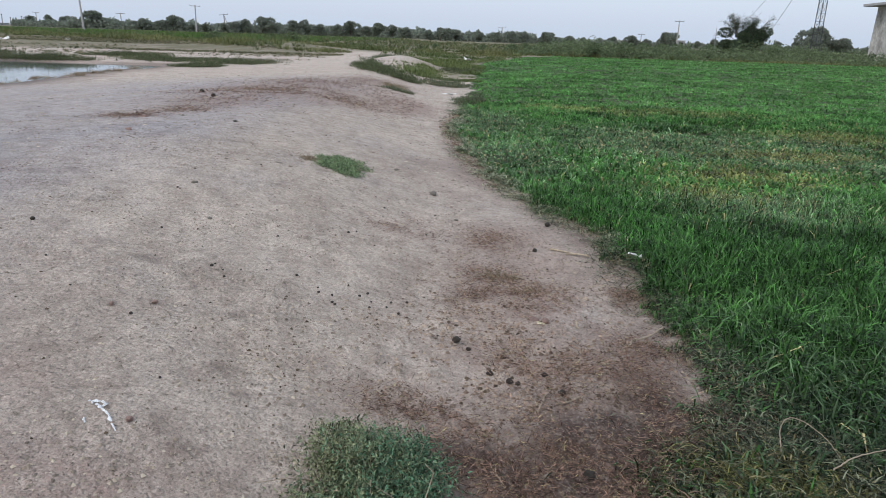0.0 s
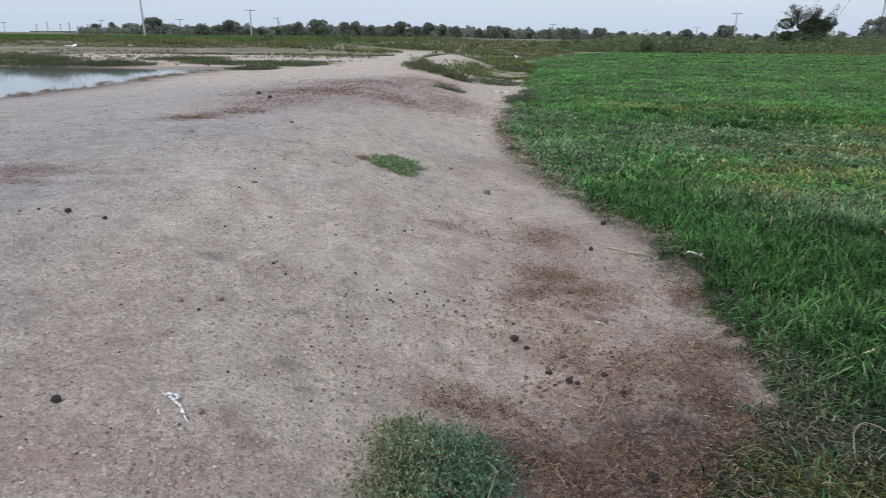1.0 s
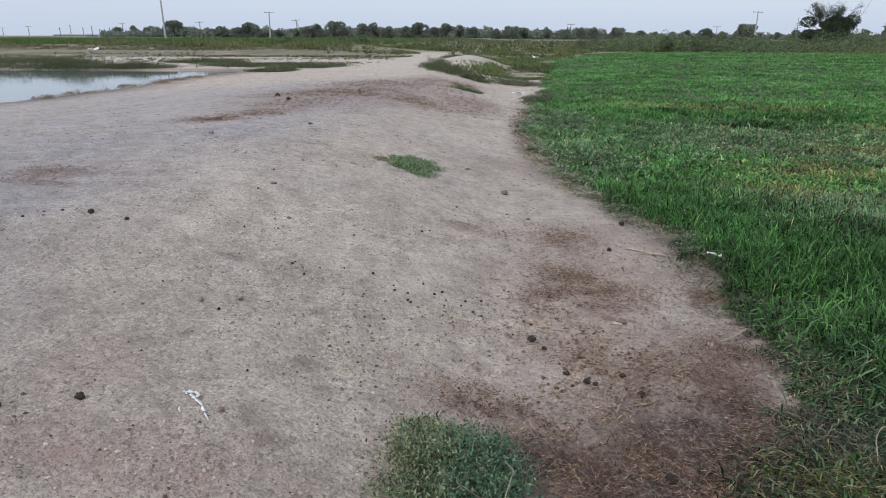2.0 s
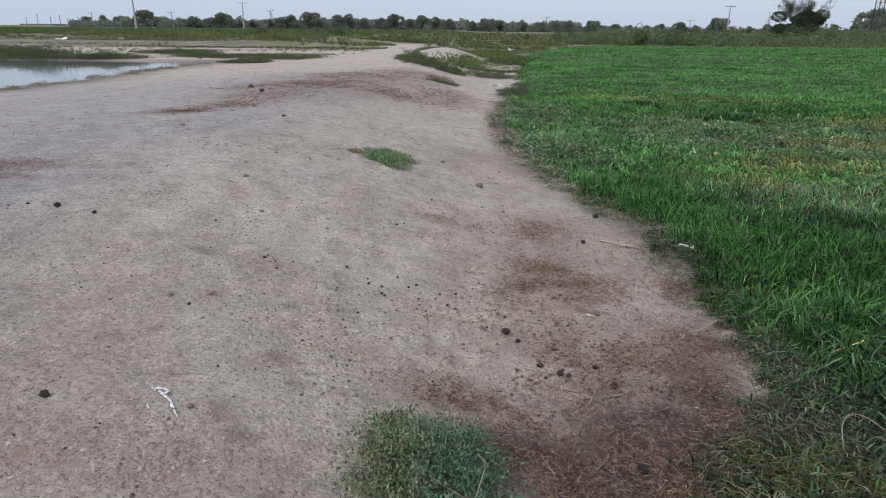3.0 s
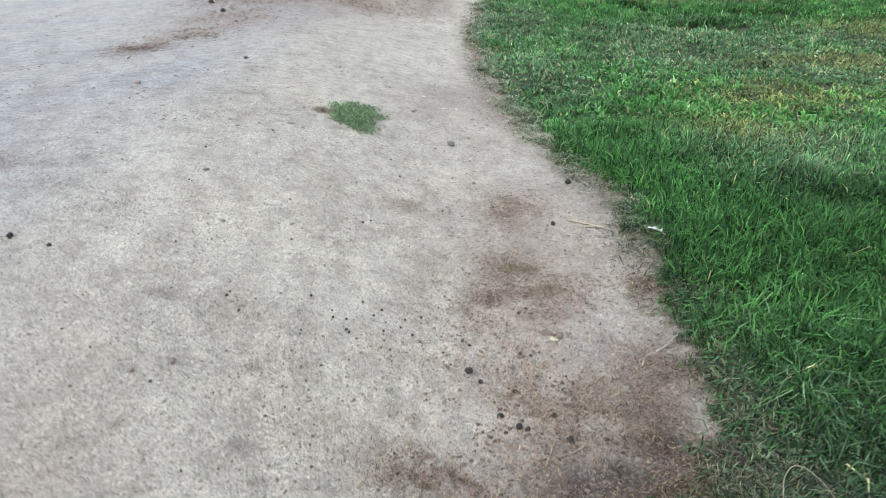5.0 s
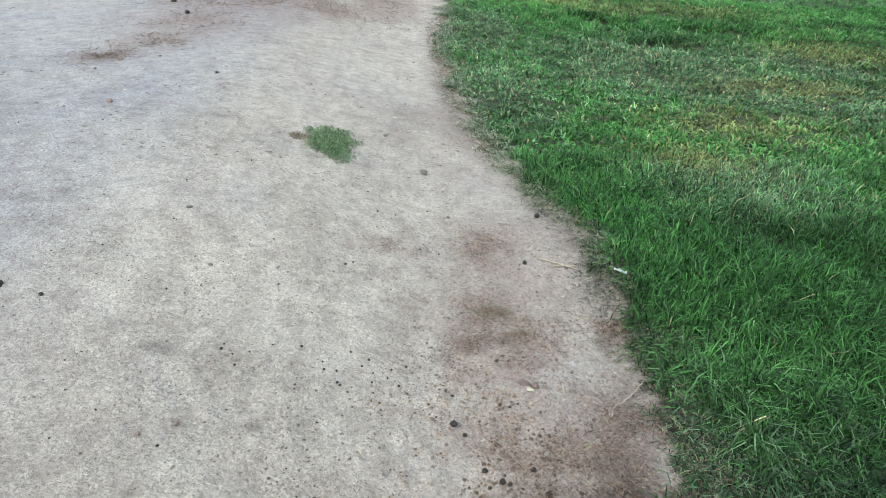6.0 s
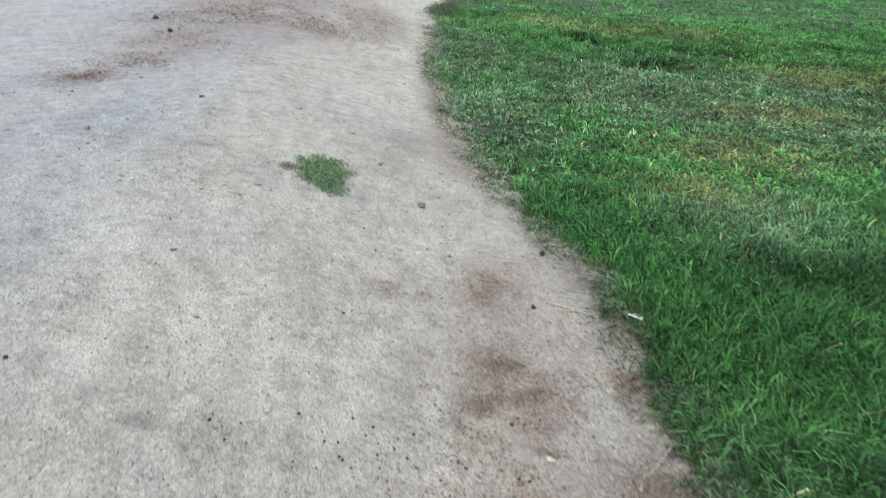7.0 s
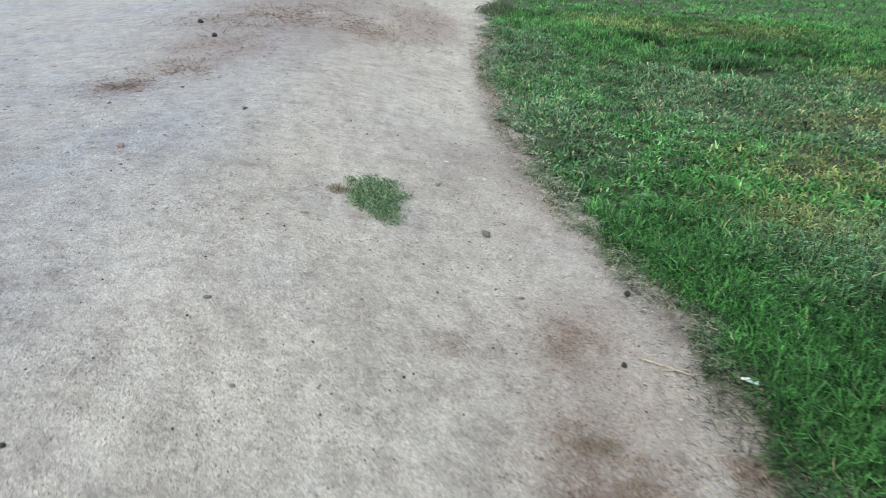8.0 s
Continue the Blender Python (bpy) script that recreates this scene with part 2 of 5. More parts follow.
# ---- mesh helpers ----
def mesh_of(name, verts, faces, mat, tint=None, smooth=False, attr="tint"):
    """A mesh from numpy arrays: verts (n, 3), faces (m, k) all with k corners."""
    me = bpy.data.meshes.new(name)
    verts, faces = np.asarray(verts, np.float32), np.asarray(faces, np.int32)
    m, k = faces.shape
    me.vertices.add(len(verts))
    me.vertices.foreach_set("co", verts.ravel())
    me.loops.add(m * k)
    me.loops.foreach_set("vertex_index", faces.ravel())
    me.polygons.add(m)
    me.polygons.foreach_set("loop_start", np.arange(0, m * k, k, dtype=np.int32))
    if tint is not None:
        a = me.attributes.new(attr, "FLOAT_COLOR", "POINT")
        rgba = np.ones((len(verts), 4), np.float32)
        rgba[:, :np.shape(tint)[1]] = tint
        a.data.foreach_set("color", rgba.ravel())
    me.polygons.foreach_set("use_smooth", np.full(m, smooth))
    me.update(calc_edges=True)
    me.validate()
    me.materials.append(mat)
    return me


def bm_mesh(name, bm, mat, smooth=False):
    me = bpy.data.meshes.new(name)
    bm.to_mesh(me)
    bm.free()
    for p in me.polygons:
        p.use_smooth = smooth
    me.materials.append(mat)
    return me


def part(name, mesh, parent, label="", m=None):
    ob = new(name, mesh)
    ob.parent = parent
    if m is not None:
        ob.matrix_basis = m
    return tagged(ob, label)


def thing(name, x, y, z, label, category, group="", mesh=None, turn=0.0, kind=""):
    ob = new(name, mesh)
    ob.matrix_basis = pose(x, y, z, 0, 0, turn)
    return tagged(ob, label, category, group, kind)


def lattice(ix, iy, seed):
    v = np.sin(ix * 127.1 + iy * 311.7 + seed * 74.7) * 43758.5453
    return v - np.floor(v)


def value_noise(x, y, scale, seed, octaves=3):
    """Smooth noise, 0 to 1, over arrays of places."""
    x, y = np.asarray(x, float) * scale, np.asarray(y, float) * scale
    total, amp, norm = 0.0, 1.0, 0.0
    for o in range(octaves):
        ix, iy = np.floor(x), np.floor(y)
        fx, fy = x - ix, y - iy
        fx, fy = fx * fx * (3 - 2 * fx), fy * fy * (3 - 2 * fy)
        a, b = lattice(ix, iy, seed + o), lattice(ix + 1, iy, seed + o)
        c, d = lattice(ix, iy + 1, seed + o), lattice(ix + 1, iy + 1, seed + o)
        total = total + amp * ((a * (1 - fx) + b * fx) * (1 - fy) + (c * (1 - fx) + d * fx) * fy)
        norm += amp
        amp *= 0.5
        x, y = x * 2.03 + 17.1, y * 2.03 + 9.3
    return total / norm


def ease(t):
    t = np.clip(t, 0, 1)
    return t * t * (3 - 2 * t)


# ---- the lie of the land ----
# small pits in the field (x, y, rx, ry)
HOLES = [(3.75, 9.4, 0.5, 0.26), (2.7, 8.4, 0.42, 0.24), (2.35, 9.9, 0.34, 0.24), (5.2, 7.4, 0.5, 0.22)]
# gentle swells and dips of the trodden bank (x, y, rx, ry, height)
SWELLS = [(0.5, 1.85, 0.3, 0.4, 0.046), (0.15, 1.75, 0.25, 0.3, 0.009), (0, 2.1, 0.22, 0.4, -0.024), (-0.27, 2.25, 0.25, 0.4, -0.026), (0.4, 2.3, 0.3, 0.4, 0.013),
          (0.85, 3, 0.35, 0.4, 0.013), (-1.05, 2.5, 0.4, 0.5, -0.031), (-0.6, 1.17, 0.25, 0.25, 0.021), (-0.05, 3.3, 0.4, 0.6, -0.011), (0.4, 3.1, 0.3, 0.5, 0.01),
          (-1.5, 2.3, 0.3, 0.4, 0.012), (-0.1, 4.1, 0.35, 0.5, -0.013), (-2.7, 6, 0.8, 1, -0.06)]
EDGE_Y = (-40, 0, 1.2, 1.42, 1.62, 1.84, 2.3, 2.9, 3.45, 3.9, 4.5, 6, 8, 11.5, 16, 24, 35, 48, 60)
EDGE_X = (0.3, 0.3, 0.40, 0.45, 0.61, 0.72, 0.74, 0.79, 0.77, 0.60, 0.38, 0.12, 0.0, 0.12, 0.42, 0.7, 1.5, 4.6, 10)


def field_edge(y):
    return np.interp(y, EDGE_Y, EDGE_X)


def blobs(x, y, spots):
    """Soft union of round spots (x, y, rx, ry)."""
    out = np.zeros(np.shape(x))
    for cx, cy, rx, ry in spots:
        out = np.maximum(out, np.exp(-(((x - cx) / rx) ** 2 + ((y - cy) / ry) ** 2) ** 1.3))
    return out


def bare_heap(x, y):
    """The pale spoil heap, kept free of weeds."""
    return blobs(x, y, [(-1.9, 26.5, 1.1, 1.7)])


def rough_edge(y):
    """Where the low rough weed beside the field begins, beyond the bare bank."""
    return np.interp(y, (12, 15, 20, 25, 35, 48), (0.1, -0.35, -1.2, -2.0, -2.6, -3.4))


def track_line(y):
    """Middle of the trodden track where it runs off through the rough."""
    return -4.1 - 0.085 * (np.asarray(y) - 30)


def pond_depth(x, y):
    """Positive inside the pond."""
    wob = (value_noise(x, y, 0.6, 21) - 0.5) * 0.9
    return np.minimum(np.minimum(-8.6 - x, 20.8 - y), y + 14) + wob


def land(x, y):
    """Height of the ground: field, trodden bank, pond basin, far bank."""
    x, y = np.asarray(x, float), np.asarray(y, float)
    foot = 0.9 + np.interp(y, (2, 8, 60), (0, -0.75, -0.9))
    f = -0.19 - 0.012 * np.clip(y - 3, 0, 14)
    b = np.interp(y, (0, 6, 12, 30, 60), (0.36, 0.36, 0.32, 0.2, 0))
    left = ease((-2.2 - x) / 5.6)
    z = f + b * ease((foot - x) / 2.3)
    z = z * (1 - left) - 0.26 * left
    z = z - 0.6 * ease((pond_depth(x, y) + 0.35) / 1.6)
    z = z + 0.34 * ease((y - 34) / 14) * ease((-5 - x) / 8) * ease((400 - y) / 60)
    # a low spoil heap at the turn of the track
    z = z + 0.22 * np.exp(-((x + 1.9) / 1.1) ** 2 - ((y - 27) / 2.0) ** 2)
    for cx, cy, rx, ry, up in SWELLS:
        z = z + up * np.exp(-((x - cx) / rx) ** 2 - ((y - cy) / ry) ** 2)
    z = z - 0.2 * blobs(x, y, HOLES) + 0.045 * ease((x - field_edge(y)) / 0.8) * (value_noise(x, y, 1.4, 9) - 0.5) * ease((40 - y) / 10)
    near = np.exp(-((x / 14) ** 2) - ((y - 5) / 22) ** 2)
    z = z + near * (0.035 * (value_noise(x, y, 0.9, 3) - 0.5) + 0.018 * (value_noise(x, y, 4.5, 5) - 0.5) + 0.006 * (value_noise(x, y, 10, 8, 2) - 0.5))
    close = np.exp(-((x + 0.4) / 4) ** 2 - ((y - 3) / 5) ** 2)
    lumpy = np.clip(value_noise(x, y, 3.0, 45) * 2.6 - 0.85, 0.22, 1) + 0.5 * blobs(x, y, [(0.3, 2.0, 0.5, 1.2)])
    z = z + close * lumpy * 0.05 * np.clip(value_noise(x, y, 30, 46, 2) - 0.54, 0, 1) * (1 - ease((x - field_edge(y)) / 0.2))
    return z + close * (0.010 * (value_noise(x, y, 16, 41, 3) - 0.5) + 0.008 * (value_noise(x, y, 34, 44, 2) - 0.5))


def on_land(x, y, lift=0.0):
    return float(land(x, y)) + lift


# reddish-brown dry weed on the bare earth, near and further on
LITTER = [(-0.19, 3.1, 0.13, 0.17), (0.22, 3.2, 0.14, 0.2), (0.22, 2.62, 0.17, 0.16), (0.28, 2.38, 0.2, 0.2), (0.12, 2.32, 0.1, 0.12),
          (0.4, 1.5, 0.22, 0.25), (0.55, 1.78, 0.2, 0.18), (0.62, 2.0, 0.12, 0.16), (0.1, 1.36, 0.2, 0.14), (-0.1, 1.5, 0.14, 0.08),
          (0.72, 2.62, 0.1, 0.12), (0.3, 1.2, 0.3, 0.2), (0.25, 1.85, 0.16, 0.16)]
DENSE_LITTER = [(0.3, 1.42, 0.2, 0.12), (0.5, 1.62, 0.14, 0.16), (0.06, 1.33, 0.12, 0.06), (0.48, 1.36, 0.12, 0.12), (-0.02, 1.5, 0.16, 0.07), (0.16, 1.22, 0.1, 0.05)]
LITTER_FAR = [(-2.1, 9.6, 1.0, 2.6), (-2.62, 5.75, 0.2, 0.26), (-2.45, 6.3, 0.3, 0.3), (-2.5, 8.3, 0.6, 0.5), (-2.1, 9.0, 0.5, 0.7), (-2.2, 11.2, 0.9, 1.0), (-1.2, 8.7, 0.4, 0.5),
              (-2.3, 7.1, 0.5, 0.5), (-2.12, 2.98, 0.2, 0.14), (-2.2, 2.74, 0.4, 0.05), (-0.7, 10, 0.5, 1.2), (-1.5, 13, 0.6, 1.4)]
DRY = [(2.35, 5.45, 0.7, 0.42), (3.4, 10.9, 1.5, 0.6), (1.75, 4.6, 0.4, 0.3), (4.7, 8.3, 1.0, 0.7), (3.2, 6.6, 0.8, 0.35), (5.4, 6.6, 1.0, 0.6), (2.0, 11.5, 0.8, 0.5)]
WEEDY = [(2.2, 7.3, 1.5, 1.5), (3.6, 6.2, 1.1, 0.8), (0.55, 6.2, 0.5, 1.3), (0.5, 9, 0.5, 1.6), (1.0, 1.3, 0.7, 0.75), (1.9, 4.2, 0.6, 0.5), (3.9, 7.6, 1.0, 0.7)]


def in_field(x, y):
    """0 on bare earth, 1 well inside the grass field."""
    ragged = (value_noise(x, y, 2.2, 11) - 0.5) * 0.3 + (value_noise(x, y, 9, 12) - 0.5) * 0.22
    return ease((x - field_edge(y) + ragged * np.clip(0.55 + y * 0.05, 0, 2)) / 0.1)


def graded(lo, hi, fine_lo, fine_hi, step, growth):
    mid = list(np.arange(fine_lo, fine_hi + step / 2, step))
    up, d = [mid[-1]], step
    while up[-1] < hi:
        d *= growth
        up.append(up[-1] + d)
    down, d = [mid[0]], step
    while down[-1] > lo:
        d *= growth
        down.append(down[-1] - d)
    return np.array(down[:0:-1] + mid + up[1:])


def build_ground():
    xs = graded(-1800, 1800, -1.6, 0.85, 0.0135, 1.075)
    ys = graded(-1500, 3000, 0.9, 3.5, 0.0155, 1.055)
    X, Y = np.meshgrid(xs, ys)
    Z = land(X, Y)
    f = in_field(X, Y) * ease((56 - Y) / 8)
    wide = np.clip(value_noise(X, Y, 1.6, 31) * 1.7 - 0.35, 0, 1)
    litter = np.clip(0.8 * blobs(X, Y, LITTER) + 0.55 * blobs(X, Y, [(0.42, 1.75, 0.42, 0.8), (0.38, 2.9, 0.34, 0.8), (-0.86, 1.25, 0.1, 0.1)]) + 0.6 * blobs(X, Y, [(-0.55, 1.02, 0.2, 0.07), (-0.8, 0.97, 0.3, 0.08), (-0.43, 1.13, 0.09, 0.04)]), 0, 1) * (0.35 + 0.65 * np.clip(value_noise(X, Y, 7, 33) * 2.2 - 0.5, 0, 1))
    far = np.clip(blobs(X, Y, LITTER_FAR) * 1.3, 0, 1) * np.clip(value_noise(X, Y, 2.6, 34) * 3.4 - 0.6, 0, 1)
    # a rim of dead weed along the field
    rim = np.exp(-((X - field_edge(Y) + 0.06) / 0.12) ** 2) * np.clip(value_noise(X, Y, 3.5, 35) * 2 - 0.45, 0, 1) * ease((14 - Y) / 8)
    shore = np.exp(-((pond_depth(X, Y) + 0.7) / 0.5) ** 2) * np.clip(value_noise(X, Y, 1.2, 36) * 2.4 - 0.6, 0, 1)
    litter = np.clip(np.maximum.reduce([litter, far, rim * 0.8, shore * 0.9]), 0, 1)
    rough_land = ease((Y - 30 - 5 * value_noise(X, Y, 0.15, 37)) / 5) * (1 - np.exp(-((X - track_line(Y)) / 1.7) ** 4) * ease((50 - Y) / 6))
    behind = ease((-1.5 - Y) / 3) * 0.6 * wide
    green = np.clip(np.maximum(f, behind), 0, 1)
    olive = np.clip(np.maximum(np.maximum(rough_land * (0.6 + 0.6 * wide), 0.9 * ease((Y - 52) / 8)), ease((X - rough_edge(Y) + 2.4 * (value_noise(X, Y, 0.5, 40) - 0.5)) / 1.3) * ease((Y - 19) / 4) * (0.55 + 0.45 * wide)), 0, 1) * (1 - f) * (1 - 0.95 * bare_heap(X, Y))
    grey = ease((-0.9 - X + 0.5 * (value_noise(X, Y, 1.3, 38) - 0.5)) / 1.1) * (0.55 + 0.45 * wide) * ease((16 - Y) / 6)
    grey = np.maximum(grey, 0.25 * np.clip(value_noise(X, Y, 2.2, 39) * 2.4 - 1.15, 0, 1))
    ny, nx = X.shape
    idx = np.arange(nx * ny).reshape(ny, nx)
    faces = np.stack([idx[:-1, :-1], idx[:-1, 1:], idx[1:, 1:], idx[1:, :-1]], -1).reshape(-1, 4)
    verts = np.stack([X, Y, Z], -1).reshape(-1, 3)
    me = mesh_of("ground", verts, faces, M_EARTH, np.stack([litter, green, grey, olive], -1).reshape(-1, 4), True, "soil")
    damp_shade_mask = (0.45 + 0.9 * np.clip(value_noise(X, Y, 11, 48) * 1.6 - 0.3, 0, 1)) * blobs(X, Y, [(0.24, 1.24, 0.26, 0.2), (0.05, 1.32, 0.16, 0.08), (0.42, 1.45, 0.26, 0.26), (0.58, 1.62, 0.16, 0.24)]) * 1.0 + 0.5 * blobs(X, Y, [(-0.54, 1.76, 0.035, 0.03), (-0.42, 1.37, 0.03, 0.022), (-0.48, 1.47, 0.04, 0.02), (-0.45, 1.15, 0.035, 0.02), (-0.9, 2.05, 0.06, 0.04)]) + 0.3 * blobs(X, Y, [(-1.36, 4.28, 0.22, 0.06)]) + 0.6 * rim + 0.25 * far + 0.95 * np.exp(-((pond_depth(X, Y) + 0.35) / 0.45) ** 2)
    brown = 0.35 * blobs(X, Y, [(-0.95, 1.15, 0.7, 0.4), (-1.3, 1.8, 0.6, 0.5), (-0.2, 4.9, 0.5, 0.8)]) + 0.62 * blobs(X, Y, [(0.36, 1.9, 0.42, 0.9), (0.1, 1.45, 0.32, 0.3), (0.35, 3.1, 0.36, 0.8), (0.1, 5.2, 0.4, 1.4), (-0.6, 1.0, 0.3, 0.1)]) + 0.6 * blobs(X, Y, [(-2.0, 10, 1.0, 2.8), (-0.9, 11.5, 0.5, 1.6), (-1.2, 14, 0.8, 2.0), (-2.3, 7.0, 0.6, 0.8)])
    b = me.attributes.new("brown", "FLOAT", "POINT")
    b.data.foreach_set("value", (np.clip(brown, 0, 1) * np.clip(value_noise(X, Y, 3.4, 49) * 2.4 - 0.45, 0.15, 1)).astype(np.float32).ravel())
    a = me.attributes.new("damp_shade", "FLOAT", "POINT")
    # near field ground blackened too: shade between blades and stems put into colour
    damp_shade_mask = damp_shade_mask + 0.85 * f * blobs(X, Y, [(0.9, 1.4, 0.6, 0.8)])
    a.data.foreach_set("value", np.clip(damp_shade_mask, 0, 1).astype(np.float32).ravel())
    return tagged(new("ground", me), "trodden bare grey-tan earth beside a green field", "ground", kind="structure")


ground = build_ground()

pond_bm = bmesh.new()
pond_v = [pond_bm.verts.new(p) for p in ((-70, -16, 0), (-7.2, -16, 0), (-7.2, 22.5, 0), (-70, 22.5, 0))]
pond_bm.faces.new(pond_v)
pond = new("water", bm_mesh("water", pond_bm, M_WATER))
pond.location.z = -0.3
tagged(pond, "still shallow pond water reflecting the pale sky", "pond", kind="structure")


# ---- blades and leaves ----
def blades(x, y, z, height, width, heading, lean, tint):
    """Curved grass blades: five corners, three triangles each."""
    n = len(x)
    d = np.stack([np.cos(heading), np.sin(heading), np.zeros(n)], -1)
    s = np.stack([-np.sin(heading), np.cos(heading), np.zeros(n)], -1)
    base = np.stack([x, y, z], -1)
    up = np.array([0, 0, 1.0])
    h, w, ln = height[:, None], width[:, None], lean[:, None]
    mid = base + d * h * ln * 0.32 + up * h * 0.62 * np.sqrt(np.clip(1 - (0.6 * ln) ** 2, 0.05, 1))
    tip = base + d * h * ln + up * h * np.sqrt(np.clip(1 - ln ** 2, 0.06, 1))
    v = np.stack([base - s * w * 0.4, base + s * w * 0.4, mid - s * w * 0.5, mid + s * w * 0.5, tip], 1).reshape(-1, 3)
    i = np.arange(n)[:, None] * 5
    f = np.stack([i + np.array([0, 1, 3]), i + np.array([0, 3, 2]), i + np.array([2, 3, 4])], 1).reshape(-1, 3)
    return v, f, np.repeat(tint, 5, 0)


def slivers(x, y, z, height, width, heading, lean, tint):
    """Far blades: one narrow triangle each."""
    n = len(x)
    s = np.stack([-np.sin(heading), np.cos(heading), np.zeros(n)], -1) * (width * 0.5)[:, None]
    base = np.stack([x, y, z], -1)
    tip = base + np.stack([np.cos(heading) * height * lean, np.sin(heading) * height * lean, height * np.sqrt(np.clip(1 - lean ** 2, 0.1, 1))], -1)
    v = np.stack([base - s, base + s, tip], 1).reshape(-1, 3)
    return v, np.arange(3 * n).reshape(-1, 3), np.repeat(tint, 3, 0)


def unit(v):
    return v / np.maximum(np.linalg.norm(v, axis=-1, keepdims=True), 1e-6)


def leaves(p, way, length, width, r):
    """Flat pointed leaves from the places p along way: four corners, two triangles each."""
    way = unit(way)
    side = unit(np.cross(way, r.normal(size=p.shape)))
    l, w = length[:, None], width[:, None]
    lift = np.cross(way, side) * w * 0.25
    v = np.stack([p, p + way * l * 0.5 + side * w * 0.5 + lift, p + way * l, p + way * l * 0.5 - side * w * 0.5 + lift], 1).reshape(-1, 3)
    i = np.arange(len(p))[:, None] * 4
    f = np.stack([i + np.array([0, 1, 2]), i + np.array([0, 2, 3])], 1).reshape(-1, 3)
    return v, f


def joined(pieces):
    vs, fs, k = [], [], 0
    for v, f in pieces:
        vs.append(v)
        fs.append(f + k)
        k += len(v)
    return np.concatenate(vs), np.concatenate(fs)


def tubes(paths, radii, sides=5):
    """Thin tapering tubes along lists of points, as one vertex and quad list."""
    out = []
    for pts, r in zip(paths, radii):
        pts = np.asarray(pts, float)
        n = len(pts)
        way = unit(np.gradient(pts, axis=0))
        ref = np.where(np.abs(way[:, 2:3]) > 0.9, np.array([1.0, 0, 0]), np.array([0, 0, 1.0]))
        a = unit(np.cross(way, ref))
        b = np.cross(way, a)
        rr = np.linspace(r[0], r[1], n)[:, None, None]
        ang = np.linspace(0, 2 * np.pi, sides, endpoint=False)
        ring = pts[:, None] + rr * (a[:, None] * np.cos(ang)[None, :, None] + b[:, None] * np.sin(ang)[None, :, None])
        idx = np.arange(n * sides).reshape(n, sides)
        nxt = np.roll(idx, -1, 1)
        f = np.stack([idx[:-1], nxt[:-1], nxt[1:], idx[1:]], -1).reshape(-1, 4)
        out.append((ring.reshape(-1, 3), f))
    return joined(out)
# ---- the grass field ----
GREEN_A, GREEN_B = np.array([0.038, 0.112, 0.026]), np.array([0.112, 0.256, 0.078])
BLUE_A, BLUE_B = np.array([0.066, 0.145, 0.070]), np.array([0.215, 0.325, 0.185])
DRY_A, DRY_B = np.array([0.145, 0.180, 0.062]), np.array([0.225, 0.235, 0.100])
STRAW_C = np.array([0.36, 0.31, 0.19])


def field_tint(x, y, r):
    n = len(x)
    k = np.clip(0.25 + 0.9 * (value_noise(x, y, 0.9, 51) - 0.3) + r.normal(0, 0.18, n), 0, 1)[:, None]
    tint = GREEN_A * (1 - k) + GREEN_B * k
    weedy = np.clip(blobs(x, y, WEEDY) * 1.3 * (0.4 + value_noise(x, y, 2.5, 52)), 0, 1)
    q = r.random(n)[:, None]
    pick = (r.random(n) < weedy * 0.8)[:, None]
    tint = np.where(pick, BLUE_A * (1 - q) + BLUE_B * q, tint)
    dry = np.clip(blobs(x, y, DRY) * (0.35 + 1.1 * value_noise(x, y, 3, 53)), 0, 1)
    pick = (r.random(n) < dry * 0.85)[:, None]
    tint = np.where(pick, DRY_A * (1 - q) + DRY_B * q, tint)
    # near grass darkened, far grass lightened: blade shade and lit tips put into tint
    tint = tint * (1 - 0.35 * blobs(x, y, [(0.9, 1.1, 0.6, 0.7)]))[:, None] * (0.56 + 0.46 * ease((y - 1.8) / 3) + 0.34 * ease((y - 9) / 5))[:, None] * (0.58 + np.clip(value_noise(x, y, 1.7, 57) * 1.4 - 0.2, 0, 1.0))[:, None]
    return np.where((r.random(n) < 0.006 + 0.02 * ease((y - 3) / 3) + 0.10 * weedy * ease((y - 2) / 3))[:, None], STRAW_C * (0.6 + 0.5 * q), tint), weedy, dry


